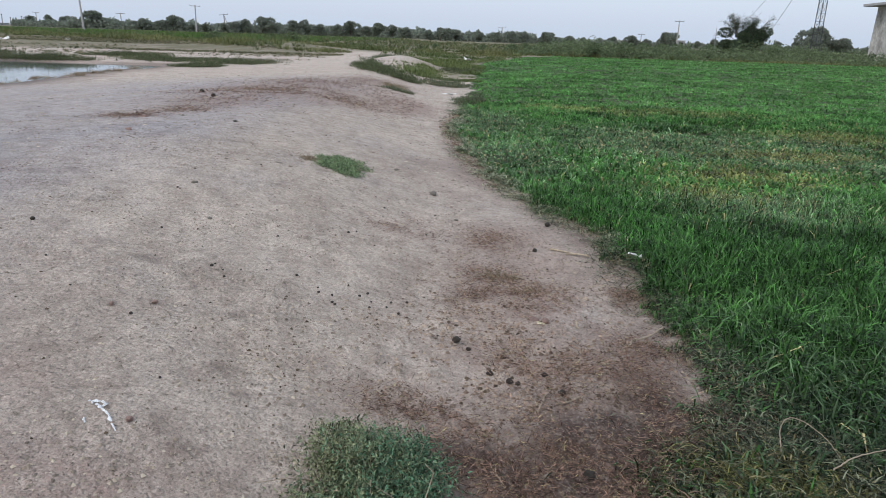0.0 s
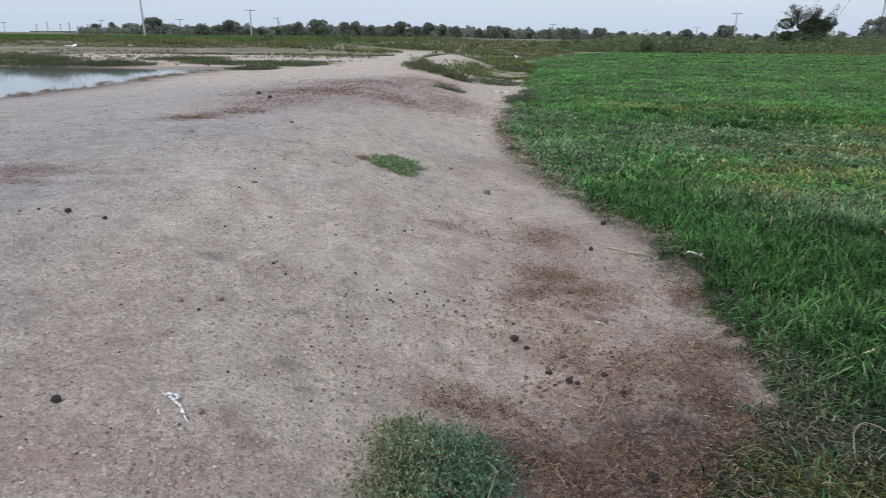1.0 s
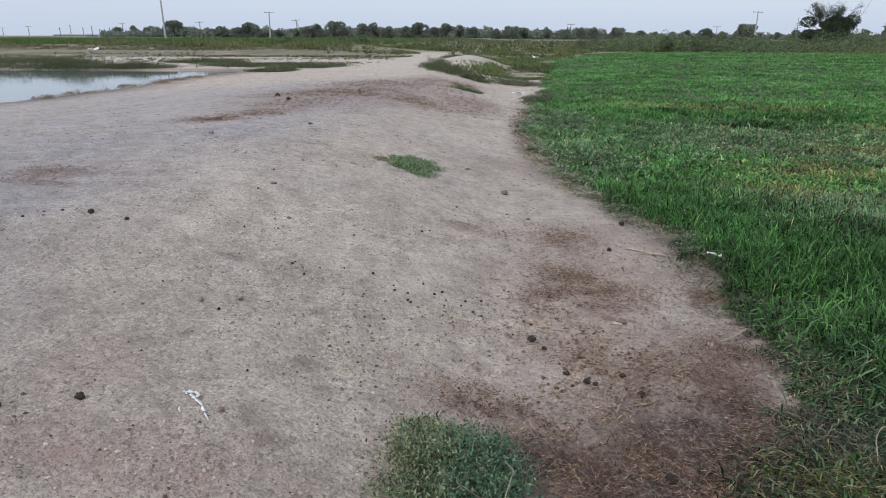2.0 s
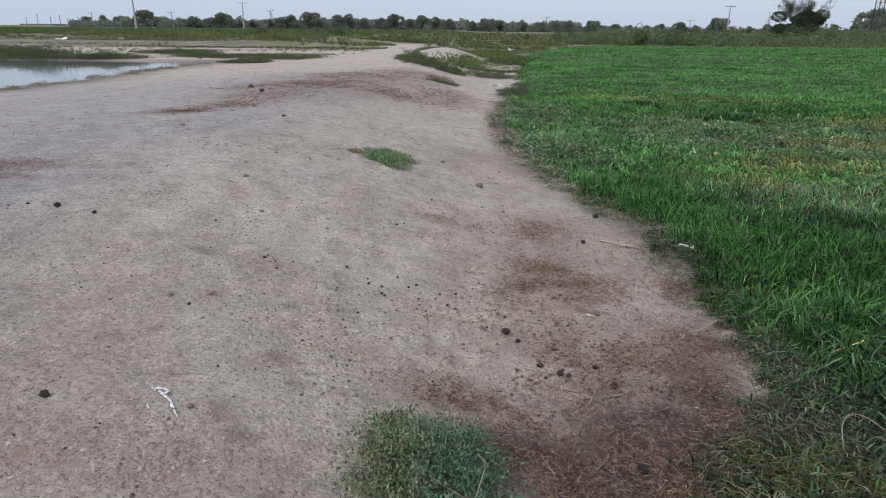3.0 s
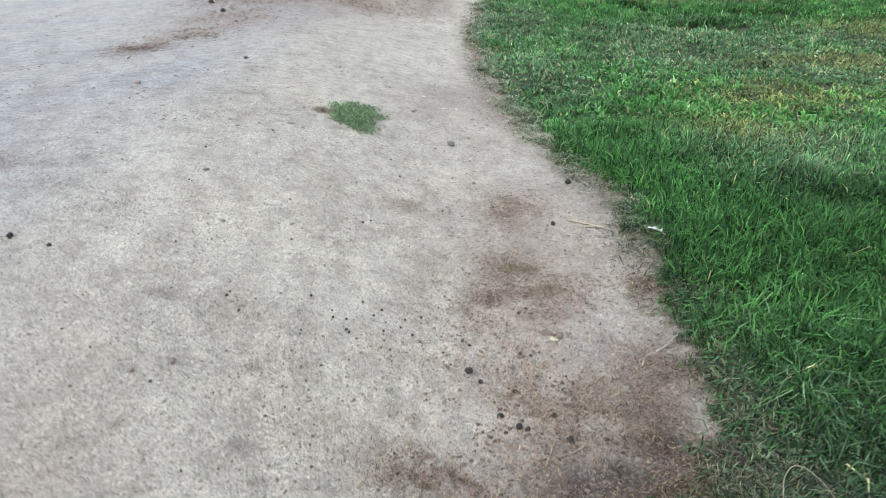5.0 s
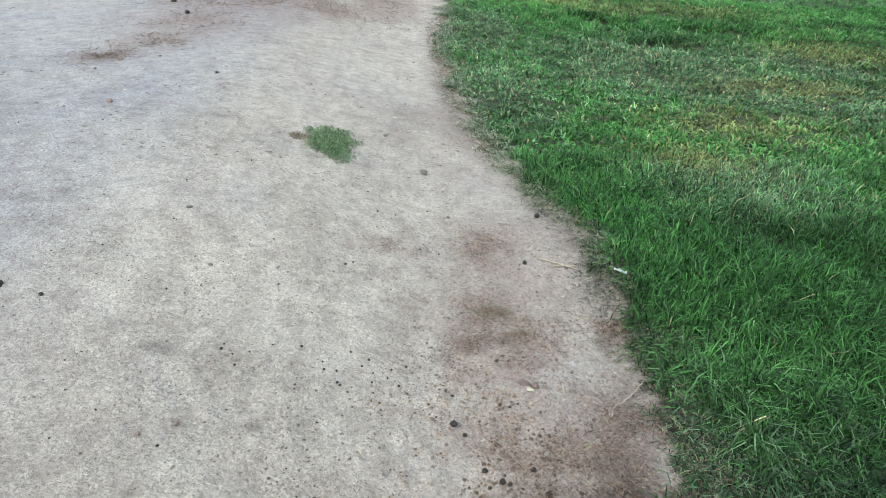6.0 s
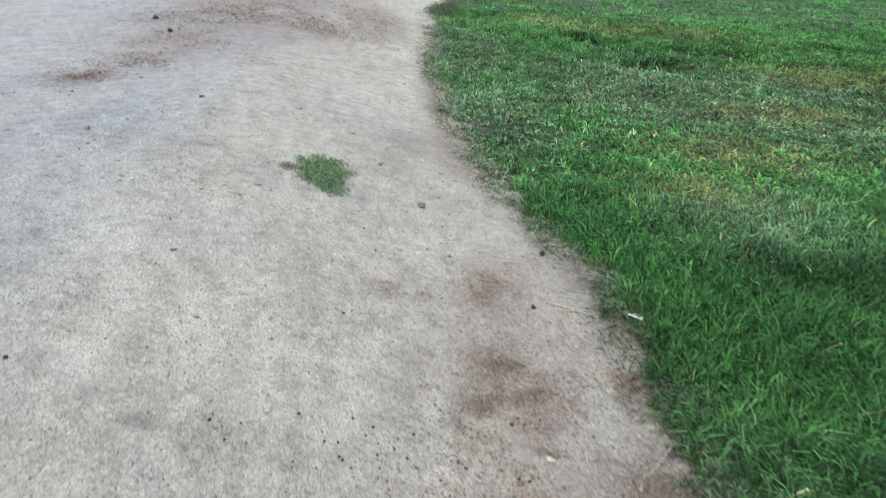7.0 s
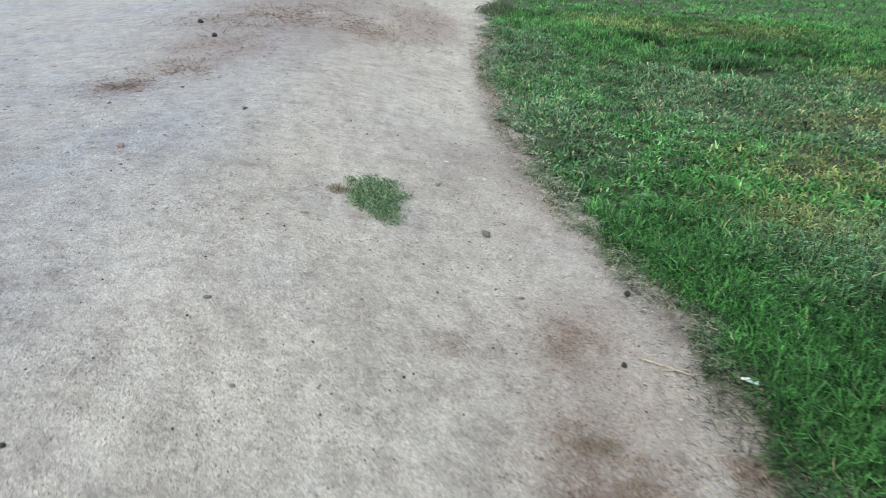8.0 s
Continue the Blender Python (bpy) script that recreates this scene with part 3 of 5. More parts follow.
def field_band(name, y0, y1, per_m2, height, width, spread, mat, label, r):
    """Grass of one stretch of the field, in tufts, out to a little past what can be seen."""
    reach = lambda y: 0.78 * y + 1.3
    each = 12
    n = int(per_m2 * (y1 - y0) * (reach(y1) + 1.2) / each)
    y = r.uniform(y0, y1, n)
    x = r.uniform(-1.2, reach(y1), n)
    keep = (x < reach(y)) & (r.random(n) < in_field(x, y) ** 1.5) & (r.random(n) > 1.15 * blobs(x, y, HOLES)) & (r.random(n) > 0.72 * blobs(x, y, [(0.78, 1.38, 0.34, 0.4), (0.85, 1.0, 0.5, 0.4)]))
    keep &= ~((y > 40) & (x < field_edge(y)))
    cx, cy = np.repeat(x[keep], each), np.repeat(y[keep], each)
    n = len(cx)
    ang, dist = r.uniform(0, 2 * np.pi, n), np.abs(r.normal(0, spread, n))
    x, y = cx + dist * np.cos(ang), cy + dist * np.sin(ang)
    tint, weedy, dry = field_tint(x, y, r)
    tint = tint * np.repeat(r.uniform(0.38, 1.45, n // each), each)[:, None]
    inside = ease((x - field_edge(y) + 0.02) / np.where(y < 2.6, 0.42, 0.14))
    lush = 0.42 + 0.58 * inside * (1 - 0.35 * weedy) * (1 - 0.35 * dry)
    tuft = np.repeat(r.uniform(0.6, 1.25, n // each), each) * (0.35 + 1.25 * value_noise(x, y, 2.3, 55))
    rim = np.clip(blobs(x, y, [(a, b, c * 1.7, d * 2.2) for a, b, c, d in HOLES]) - blobs(x, y, HOLES), 0, 1)
    h = height * lush * tuft * r.uniform(0.55, 1.2, n) * (1 + 0.9 * rim)
    w = width * r.uniform(0.6, 1.3, n)
    lean = np.clip(r.normal(0.55 if y0 < 4 else (0.72 if y0 < 10 else 0.82), 0.2, n) + 0.3 * dist / spread + 0.2 * weedy + 0.2 * (1 - inside), 0.05, 0.98)
    heading = ang + r.normal(0, 0.7, n)
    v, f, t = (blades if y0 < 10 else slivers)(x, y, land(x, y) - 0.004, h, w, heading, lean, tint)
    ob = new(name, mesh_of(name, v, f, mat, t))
    return tagged(ob, label, "grass", kind="stuff")


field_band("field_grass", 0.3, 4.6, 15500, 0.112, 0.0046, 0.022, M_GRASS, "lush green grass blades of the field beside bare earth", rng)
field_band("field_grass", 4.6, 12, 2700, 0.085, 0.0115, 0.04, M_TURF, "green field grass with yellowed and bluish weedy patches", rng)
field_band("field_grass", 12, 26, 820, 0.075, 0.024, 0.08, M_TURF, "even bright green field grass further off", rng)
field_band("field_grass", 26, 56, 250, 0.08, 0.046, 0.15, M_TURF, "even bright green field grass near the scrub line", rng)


def outer_field(r):
    """The rest of the field, off to the side and behind."""
    n = 150000
    x, y = 0.2 + 24 * r.random(n) ** 1.2, r.uniform(-9, 30, n)
    keep = ((x > 0.78 * y + 1.1) | (y < 0.4)) & (r.random(n) < in_field(x, y))
    x, y = x[keep], y[keep]
    n = len(x)
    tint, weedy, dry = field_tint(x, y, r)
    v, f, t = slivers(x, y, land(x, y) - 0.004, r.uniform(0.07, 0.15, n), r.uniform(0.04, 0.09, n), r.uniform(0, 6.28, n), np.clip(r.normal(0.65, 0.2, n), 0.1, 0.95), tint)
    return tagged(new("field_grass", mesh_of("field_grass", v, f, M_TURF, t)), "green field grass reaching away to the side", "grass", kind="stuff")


outer_field(rng)


def creeping_weed(r):
    """Grey-green creeping stems and dead stalks along the edge of the field."""
    n = 175000
    y = 0.7 + 11.5 * r.random(n) ** 2.0
    x = field_edge(y) + r.normal(0.0, 1.0, n) * np.interp(y, (0, 2.2, 3.0, 4, 12), (0.24, 0.2, 0.08, 0.06, 0.09)) + 0.08 * ease((3.2 - y) / 1.0) + 0.5 * ease((2.1 - y) / 0.9) * r.random(n) ** 1.5
    ok = r.random(n) < np.clip(in_field(x, y) * 0.95 + 0.10 + 0.5 * (value_noise(x, y, 5, 61) - 0.55), 0, 1) * (0.15 + 1.35 * value_noise(x, y, 4.5, 62))
    x, y = x[ok], y[ok]
    n = len(x)
    z = land(x, y) + r.uniform(0.0, 0.035, n) * in_field(x, y) + 0.002
    grow = 0.85 + 0.09 * y
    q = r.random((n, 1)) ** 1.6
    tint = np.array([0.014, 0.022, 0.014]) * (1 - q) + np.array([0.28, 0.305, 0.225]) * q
    brown = np.clip(1.2 - 3.2 * (x - field_edge(y) + 0.12), 0, 1) * ease((2.6 - y) / 1.2)
    tint = np.where((r.random(n) < 0.85 * brown)[:, None], np.array([0.060, 0.036, 0.030]) * (1 - q) + np.array([0.27, 0.19, 0.155]) * q, tint)
    olive = blobs(x, y, [(0.74, 1.42, 0.22, 0.1), (0.95, 1.28, 0.2, 0.08)])
    tint = np.where((r.random(n) < 0.8 * olive)[:, None], np.array([0.05, 0.055, 0.018]) * (1 - q) + np.array([0.24, 0.235, 0.10]) * q, tint)
    # stems darker near, paler further: weed tone plus stem shade put into tint
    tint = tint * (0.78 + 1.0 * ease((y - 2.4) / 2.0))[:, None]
    tint = np.where(r.random((n, 1)) < 0.10, STRAW_C * (0.35 + 0.6 * q), tint)
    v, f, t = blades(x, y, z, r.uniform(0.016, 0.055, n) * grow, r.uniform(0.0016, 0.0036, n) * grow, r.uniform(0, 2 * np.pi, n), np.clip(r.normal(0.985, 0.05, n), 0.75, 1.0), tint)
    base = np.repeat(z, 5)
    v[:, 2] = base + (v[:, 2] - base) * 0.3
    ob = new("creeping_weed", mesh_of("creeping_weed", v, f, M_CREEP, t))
    return tagged(ob, "grey-green creeping weed and dead stalks along the field edge", "weed", kind="stuff")


creeping_weed(rng)


def dry_litter(r):
    """Short dead stalks and flakes lying on the reddish patches and along the edge."""
    xs, ys = [], []
    for spots, count in ((LITTER, 4000), (DENSE_LITTER, 3600), (LITTER_FAR, 2000)):
        for cx, cy, rx, ry in spots:
            k = int(count * min(1.0, rx * ry * 22 + 0.25))
            xs.append(cx + r.normal(0, rx * 0.7, k))
            ys.append(cy + r.normal(0, ry * 0.7, k))
    k = 20000
    yy = 0.8 + 9 * r.random(k) ** 3.2
    xs.append(field_edge(yy) + r.normal(-0.04, 1, k) * np.where(yy < 3, 0.13, 0.06))
    ys.append(yy)
    x, y = np.concatenate(xs), np.concatenate(ys)
    keep = r.random(len(x)) < np.clip(value_noise(x, y, 7, 33) * 2.2 - 0.4, 0.08, 1)
    x, y = x[keep], y[keep]
    n = len(x)
    far = np.clip(y / 4, 0.8, 2.2)
    way = np.stack([r.normal(size=n), r.normal(size=n), r.normal(0.22, 0.3, n)], -1)
    v, f = leaves(np.stack([x, y, land(x, y) + 0.004 + r.uniform(0, 0.010, n)], -1), way, r.uniform(0.007, 0.032, n) * far, r.uniform(0.0009, 0.0026, n) * far, r)
    q = r.random((n, 1))
    tint = np.array([0.050, 0.030, 0.026]) * (1 - q ** 1.5) + np.array([0.42, 0.28, 0.24]) * q ** 1.5
    tint = np.where(r.random((n, 1)) < 0.06, STRAW_C * (0.7 + 0.8 * q), tint)
    ob = new("dry_litter", mesh_of("dry_litter", v, f, M_STRAW, np.repeat(tint, 4, 0)))
    return tagged(ob, "reddish-brown dead weed stalks scattered on bare earth", "litter", kind="stuff")


dry_litter(rng)


def earth_crumbs(r):
    """Loose crumbs of earth and grit on the trodden bank."""
    n = 300000
    y = 0.7 + 8.5 * r.random(n) ** 1.9
    x = r.uniform(-1, 1, n) * (0.9 + 0.7 * y) - 0.3
    rich = blobs(x, y, [(0.3, 2.0, 0.6, 1.3)])
    ok = (r.random(n) > in_field(x, y)) & (r.random(n) < 0.07 + 0.6 * rich + np.clip(value_noise(x, y, 2.4, 71) * 2.2 - 0.9, 0, 1)) & (r.random(n) < np.clip(value_noise(x, y, 9, 72) * 2.6 - 0.8, 0.1, 1))
    x, y = x[ok], y[ok]
    n = len(x)
    rich = rich[ok]
    s = 0.0011 + (0.0036 + 0.0036 * rich) * r.random(n) ** 3 + 0.0003 * y
    octa = np.array([(1, 0, 0), (-1, 0, 0), (0, 1, 0), (0, -1, 0), (0, 0, 0.75)], float)
    tri = np.array([(0, 2, 4), (2, 1, 4), (1, 3, 4), (3, 0, 4)])
    a = r.uniform(0, 6.28, n)
    rot = np.stack([np.stack([np.cos(a), -np.sin(a)], -1), np.stack([np.sin(a), np.cos(a)], -1)], -2)
    pts = octa[None] * r.uniform(0.6, 1.5, (n, 5, 1))
    pts[:, :, :2] = np.einsum("nij,nkj->nki", rot, pts[:, :, :2])
    v = pts * s[:, None, None] + np.stack([x, y, land(x, y) + s * 0.02], -1)[:, None]
    f = (np.arange(n)[:, None, None] * 5 + tri[None]).reshape(-1, 3)
    q = r.random((n, 1))
    tint = np.array([0.20, 0.162, 0.142]) * (1 - q) + np.array([0.47, 0.41, 0.365]) * q
    tint = tint * (1 - rich[:, None] * np.array([0.2, 0.3, 0.32]))
    tint = tint * (1 - 0.5 * blobs(x, y, [(0.26, 1.25, 0.34, 0.28), (0.45, 1.5, 0.26, 0.3)]))[:, None]
    tint = np.where(r.random((n, 1)) < 0.06, np.array([0.09, 0.068, 0.055]), tint)
    ob = new("earth_crumbs", mesh_of("earth_crumbs", v.reshape(-1, 3), f, M_CRUMB, np.repeat(tint, 5, 0)))
    return tagged(ob, "loose crumbs of earth and grit on trodden soil", "grit", kind="stuff")


earth_crumbs(rng)


def bank_clods(r):
    """Trodden clods and scraps of dry dirt on the further bank."""
    n = 15000
    y = 3.6 + 16 * r.random(n) ** 1.35
    x = r.uniform(-1, 1, n) * (0.6 + 0.55 * y) - 0.15 * y - 0.4
    ok = (r.random(n) > 3 * in_field(x, y)) & (pond_depth(x, y) < -0.4) & (r.random(n) < np.clip(value_noise(x, y, 1.3, 73) * 2.8 - 0.75, 0.06, 1))
    x, y = x[ok], y[ok]
    n = len(x)
    s = (0.0035 + 0.010 * r.random(n) ** 3) * (0.75 + 0.07 * y)
    ring = np.array([(1, 0, 0), (0.45, 0.8, 0), (-0.55, 0.85, 0), (-1, 0, 0), (-0.5, -0.8, 0), (0.5, -0.85, 0), (0.1, 0.1, 0.55), (-0.35, 0, 0.5)], float)
    tri = np.array([(0, 1, 6), (1, 2, 6), (2, 7, 6), (2, 3, 7), (3, 4, 7), (4, 6, 7), (4, 5, 6), (5, 0, 6)])
    a = r.uniform(0, 6.28, n)
    rot = np.stack([np.stack([np.cos(a), -np.sin(a)], -1), np.stack([np.sin(a), np.cos(a)], -1)], -2)
    pts = ring[None] * r.uniform(0.6, 1.4, (n, 8, 1)) * np.array([1.35, 0.8, 0.8])
    pts[:, :, :2] = np.einsum("nij,nkj->nki", rot, pts[:, :, :2])
    v = pts * s[:, None, None] + np.stack([x, y, land(x, y) - s * 0.08], -1)[:, None]
    f = (np.arange(n)[:, None, None] * 8 + tri[None]).reshape(-1, 3)
    q = r.random((n, 1))
    tint = np.array([0.15, 0.115, 0.10]) * (1 - q) + np.array([0.46, 0.40, 0.365]) * q
    ob = new("bank_clods", mesh_of("bank_clods", v.reshape(-1, 3), f, M_CRUMB, np.repeat(tint, 8, 0)))
    return tagged(ob, "small trodden clods of dry earth on the bank", "clods", kind="stuff")


bank_clods(rng)


# ---- weeds that stand singly on the bank ----
def weed_clump(x, y, rx, ry, height, n, leaf, mat, label, r, turn=0.0, twigs=0, group="", stems=26, flat=1.0, loose=0.13, tints=None, ragged=0.0, rise=0.7):
    root = thing("weed_clump", x, y, on_land(x, y), label, "weed", group, None, turn)
    ct, st = math.cos(radians(turn)), math.sin(radians(turn))
    paths, radii, tips = [], [], []
    for i in range(stems):
        a, d = r.uniform(0, 2 * np.pi), math.sqrt(r.random())
        ex, ey = rx * d * math.cos(a), ry * d * math.sin(a)
        top = height * (1 - 0.75 * d ** 2.2) * r.uniform(0.4, 1.15) * (1 + ragged * math.sin(3 * a + x * 9) * d) * (1 + ragged * 0.8 * (r.random() < 0.15))
        lobe = 1 + ragged * (0.22 * math.sin(5 * a + 1.3) + 0.15 * math.sin(8 * a + x))
        ex, ey = ex * lobe, ey * lobe
        gz = on_land(x + ct * ex - st * ey, y + st * ex + ct * ey) - on_land(x, y)
        b = np.array([ex * 0.35, ey * 0.35, gz * 0.35 - 0.01])
        e = np.array([ex, ey, gz + top])
        m = (b + e) / 2 + r.normal(0, height * 0.12, 3)
        paths.append([b, m, e])
        radii.append((0.0022 * flat, 0.0008 * flat))
        tips.append((b, m, e))
    v, f = tubes(paths, radii, 4)
    tagged(part("stalk_tangle", mesh_of("weed_stems", v, f, M_STEM), root, "thin brownish stems"), kind="stuff")
    tips = np.array(tips)
    k = r.integers(0, stems, n)
    t = r.random(n)[:, None] ** 0.6
    b, m, e = tips[k, 0], tips[k, 1], tips[k, 2]
    p = b * (1 - t) ** 2 + 2 * m * t * (1 - t) + e * t ** 2 + r.normal(0, 1, (n, 3)) * np.array([rx, ry, height * 0.5]) * loose
    gx, gy = x + ct * p[:, 0] - st * p[:, 1], y + st * p[:, 0] + ct * p[:, 1]
    p[:, 2] = np.maximum(p[:, 2], land(gx, gy) - on_land(x, y) + 0.006)
    way = r.normal(0, 1, (n, 3)) + np.array([0, 0, rise])
    v, f = leaves(p, way, r.uniform(0.7, 1.3, n) * leaf, r.uniform(0.25, 0.42, n) * leaf, r)
    colour = None
    if tints:
        mixed = np.clip(0.5 - 0.8 * p[:, 0:1] / rx + r.normal(0, 0.35, (n, 1)) + np.repeat(r.normal(0, 0.3, stems), 1)[k][:, None], 0, 1)
        colour = np.repeat(np.array(tints[0]) * (1 - mixed) + np.array(tints[1]) * mixed, 4, 0)
    tagged(part("foliage", mesh_of("weed_foliage", v, f, mat, colour), root), kind="stuff")
    for i in range(twigs):
        a = r.uniform(0, 2 * np.pi)
        b = np.array([rx * 0.6 * math.cos(a), ry * 0.6 * math.sin(a), height * 0.2])
        e = b + np.array([r.normal(0, rx * 0.35), r.normal(0, ry * 0.35), height * r.uniform(0.5, 0.9)])
        v, f = tubes([[b, (b + e) / 2 + r.normal(0, 0.012, 3), e]], [(0.0013, 0.0007)], 5)
        part("dry_twig", mesh_of("clump_twig", v, f, M_TWIG), root, "dry straw-coloured twig")
    return root


weed_clump(-0.11, 1.17, 0.17, 0.2, 0.095, 20000, 0.0098, M_BLUE, "low dense grey-green feathery weed with dry straw twigs", rng, 0, 18, stems=190, flat=0.6, loose=0.07, ragged=0.15, tints=((0.105, 0.205, 0.140), (0.23, 0.25, 0.165)))
weed_clump(-0.635, 4.2, 0.175, 0.29, 0.036, 5200, 0.019, M_BUSH, "low spreading green weed alone on bare earth", rng, 8, 3, stems=90, loose=0.1, ragged=0.25, rise=0.25)
weed_clump(-0.84, 4.18, 0.09, 0.06, 0.025, 260, 0.016, M_DYING, "dead brownish runner beside the green weed", rng, 0, stems=26, flat=0.8)
CREST = "dark green weed mound on the crest of the track"
weed_clump(-2.35, 19.6, 0.5, 1.3, 0.22, 3000, 0.055, M_SHORE, CREST, rng, 14, stems=60, flat=2, ragged=0.6, group="crest weeds")
weed_clump(-1.75, 17.7, 0.55, 1.3, 0.24, 3600, 0.055, M_SHORE, CREST, rng, 18, stems=60, flat=2, ragged=0.6, group="crest weeds")
weed_clump(-1.1, 16.2, 0.42, 0.8, 0.17, 2200, 0.05, M_SHORE, CREST, rng, 25, stems=40, flat=2, ragged=0.6, group="crest weeds")
weed_clump(-0.15, 16.8, 0.62, 0.8, 0.2, 2600, 0.042, M_GREY, "dusty grey-green weed at the foot of the bank", rng, 10, stems=50, flat=2, ragged=0.5)
weed_clump(0.3, 12.0, 0.32, 0.6, 0.16, 2200, 0.036, M_GREY, "dusty grey-green weed at the field edge", rng, 0, stems=40, flat=2, ragged=0.5)
weed_clump(-1.05, 13.2, 0.3, 0.35, 0.05, 700, 0.03, M_DYING, "thin brown dying weed tuft on bare earth", rng, 0, stems=24, flat=2)
weed_clump(0.3, 24.5, 0.9, 1.1, 0.14, 1600, 0.06, M_SHORE, "low green weed strip beside the field", rng, 0, stems=40, flat=3, ragged=0.5)
weed_clump(-2.6, 29.5, 1.0, 1.3, 0.16, 1500, 0.07, M_GREY, "low dusty weed behind the spoil heap", rng, 0, stems=40, flat=3, ragged=0.5)
weed_clump(0.22, 2.64, 0.1, 0.07, 0.03, 330, 0.012, M_DYING, "thin brown dying weed tuft on reddish litter", rng, 0, stems=40, flat=0.5)
weed_clump(0.32, 2.45, 0.09, 0.07, 0.022, 200, 0.011, M_DYING, "thin brown dying weed tuft on reddish litter", rng, 0, stems=26, flat=0.5)
weed_clump(-0.95, 12.4, 0.35, 0.2, 0.05, 500, 0.04, M_GREY, "thin dying weed tuft on bare earth", rng, 0, stems=20, flat=2)
# added dark leaf clumps standing in for the shade in the field's hollows
for wx, wy, wrx, wry, wh in ((3.75, 9.4, 0.5, 0.2, 0.13), (2.7, 8.4, 0.42, 0.18, 0.1), (2.35, 9.9, 0.32, 0.18, 0.1), (5.2, 7.4, 0.45, 0.18, 0.1)):
    weed_clump(wx, wy, wrx, wry, wh, int(3200 * wrx), 0.035, M_THORN, "dark leafy tuft standing in for shade in a hollow of the field", rng, 0, stems=40, flat=2, ragged=0.5, group="dark tufts in the field")
for wx, wy, wrx, wry, wh in ((-15.0, 21.75, 2.5, 1.2, 0.36), (-18.3, 21.75, 2.3, 1.3, 0.38), (-12.7, 22.0, 1.5, 0.9, 0.2), (-22.2, 21.8, 2.8, 1.3, 0.42), (-27, 21.8, 3.0, 1.3, 0.4), (-9.6, 24.2, 2.2, 1.4, 0.16), (-7.0, 23.2, 1.5, 1.3, 0.16), (-7.4, 20.4, 0.8, 0.6, 0.1), (-19, 26, 2.5, 1.0, 0.2), (-12.5, 27, 2.0, 0.8, 0.16)):
    weed_clump(wx, wy, wrx, wry, wh, int(3000 * wrx), 0.062, M_SHORE, "dark green waterside weed on the pond bank", rng, 0, stems=60, flat=3, ragged=0.5, group="weeds along the pond")
for wx, wy in ((-8.2, 12.2), (-8.3, 14.1), (-8.3, 17.2), (-8.1, 11.1), (-8.2, 9.6), (-8.4, 13.1), (-8.2, 15.3), (-8.3, 16.2), (-8.4, 18.6)):
    weed_clump(wx, wy, 0.35, 0.3, 0.07, 240, 0.04, M_DYING, "small brownish weed tuft at the water's edge", rng, 0, stems=18, flat=2, group="weeds along the pond")


# ---- tall grass, crop and scrub in the distance ----
def tall_grass(name, x, y, height, width, lo, hi, label, r, each=9, lump=0.5, even=False, bend=0.4):
    """Rough grass: tufts of upright blades, taller where the hummocks are."""
    n = len(x)
    hum = 0.12 + 2.2 * np.clip(value_noise(x, y, lump, 82, 2) * 1.5 - 0.3, 0, 1) ** 1.6
    hum = 0.75 + 0.3 * hum if even else hum
    q = np.clip(value_noise(x, y, 0.35, 81) * 1.3 - 0.15 + r.normal(0, 0.15, n), 0, 1)
    x, y, hum, q = (np.repeat(a, each) for a in (x, y, hum, q))
    n = len(x)
    ang, dist = r.uniform(0, 2 * np.pi, n), np.abs(r.normal(0, height * 0.35, n))
    x, y = x + dist * np.cos(ang), y + dist * np.sin(ang)
    h = height * hum * r.uniform(0.45, 1.15, n)
    q = np.clip(q + r.normal(0, 0.15, n), 0, 1)[:, None]
    v, f, t = slivers(x, y, land(x, y) - 0.01, h, width * r.uniform(0.6, 1.5, n), ang + r.normal(0, 0.8, n), np.clip(r.normal(bend, 0.22, n), 0.05, 0.96), np.array(lo) * (1 - q) + np.array(hi) * q)
    return tagged(new(name, mesh_of(name, v, f, M_ROUGH, t)), label, "grass", kind="stuff")


def off_track(x, y):
    return np.abs(x - track_line(y)) > 1.3 + 0.4 * np.sin(y)


n_far = 30000
gx, gy = rng.uniform(-50, 34, n_far), 35 + 26 * rng.random(n_far) ** 1.1
gk = (off_track(gx, gy) | (gy > 50)) & ~((gx > field_edge(gy) - 1) & (gy < 54)) & (rng.random(n_far) < np.clip(value_noise(gx, gy * 0.7, 0.3, 83) * 4.2 - 1.7, 0.05, 1) * ease((gy - np.interp(gx, (-30, -16, -12, -5, 0), (45, 44, 38, 39, 46))) / 4))
tall_grass("tall_grass", gx[gk], gy[gk], 0.3, 0.045, (0.085, 0.112, 0.05), (0.20, 0.205, 0.095), "tall yellow-green rough grass beyond the track", rng, 14, 0.36, False, 0.68)
n_far = 30000
gx, gy = rng.uniform(-46, -3, n_far), 22 + 26 * rng.random(n_far) ** 0.8
gk = off_track(gx, gy) & (gx < track_line(gy)) & (pond_depth(gx, gy) < -0.5) & (rng.random(n_far) < np.clip(value_noise(gx * 0.3, gy, 0.45, 84) * 3.4 - 1.45, 0.0, 1) * (0.25 + 0.75 * ease((gy - 30) / 6)))
tall_grass("low_grass", gx[gk], gy[gk], 0.11, 0.045, (0.085, 0.09, 0.05), (0.185, 0.17, 0.105), "patchy low olive grass on the muddy flat", rng, 8, 0.8, True, 0.85)
n_far = 9000
gy = 19 + 29 * rng.random(n_far) ** 1.2
gx = rough_edge(gy) + rng.random(n_far) ** 0.6 * (field_edge(gy) - rough_edge(gy) + 0.3) + rng.normal(0, 0.4, n_far)
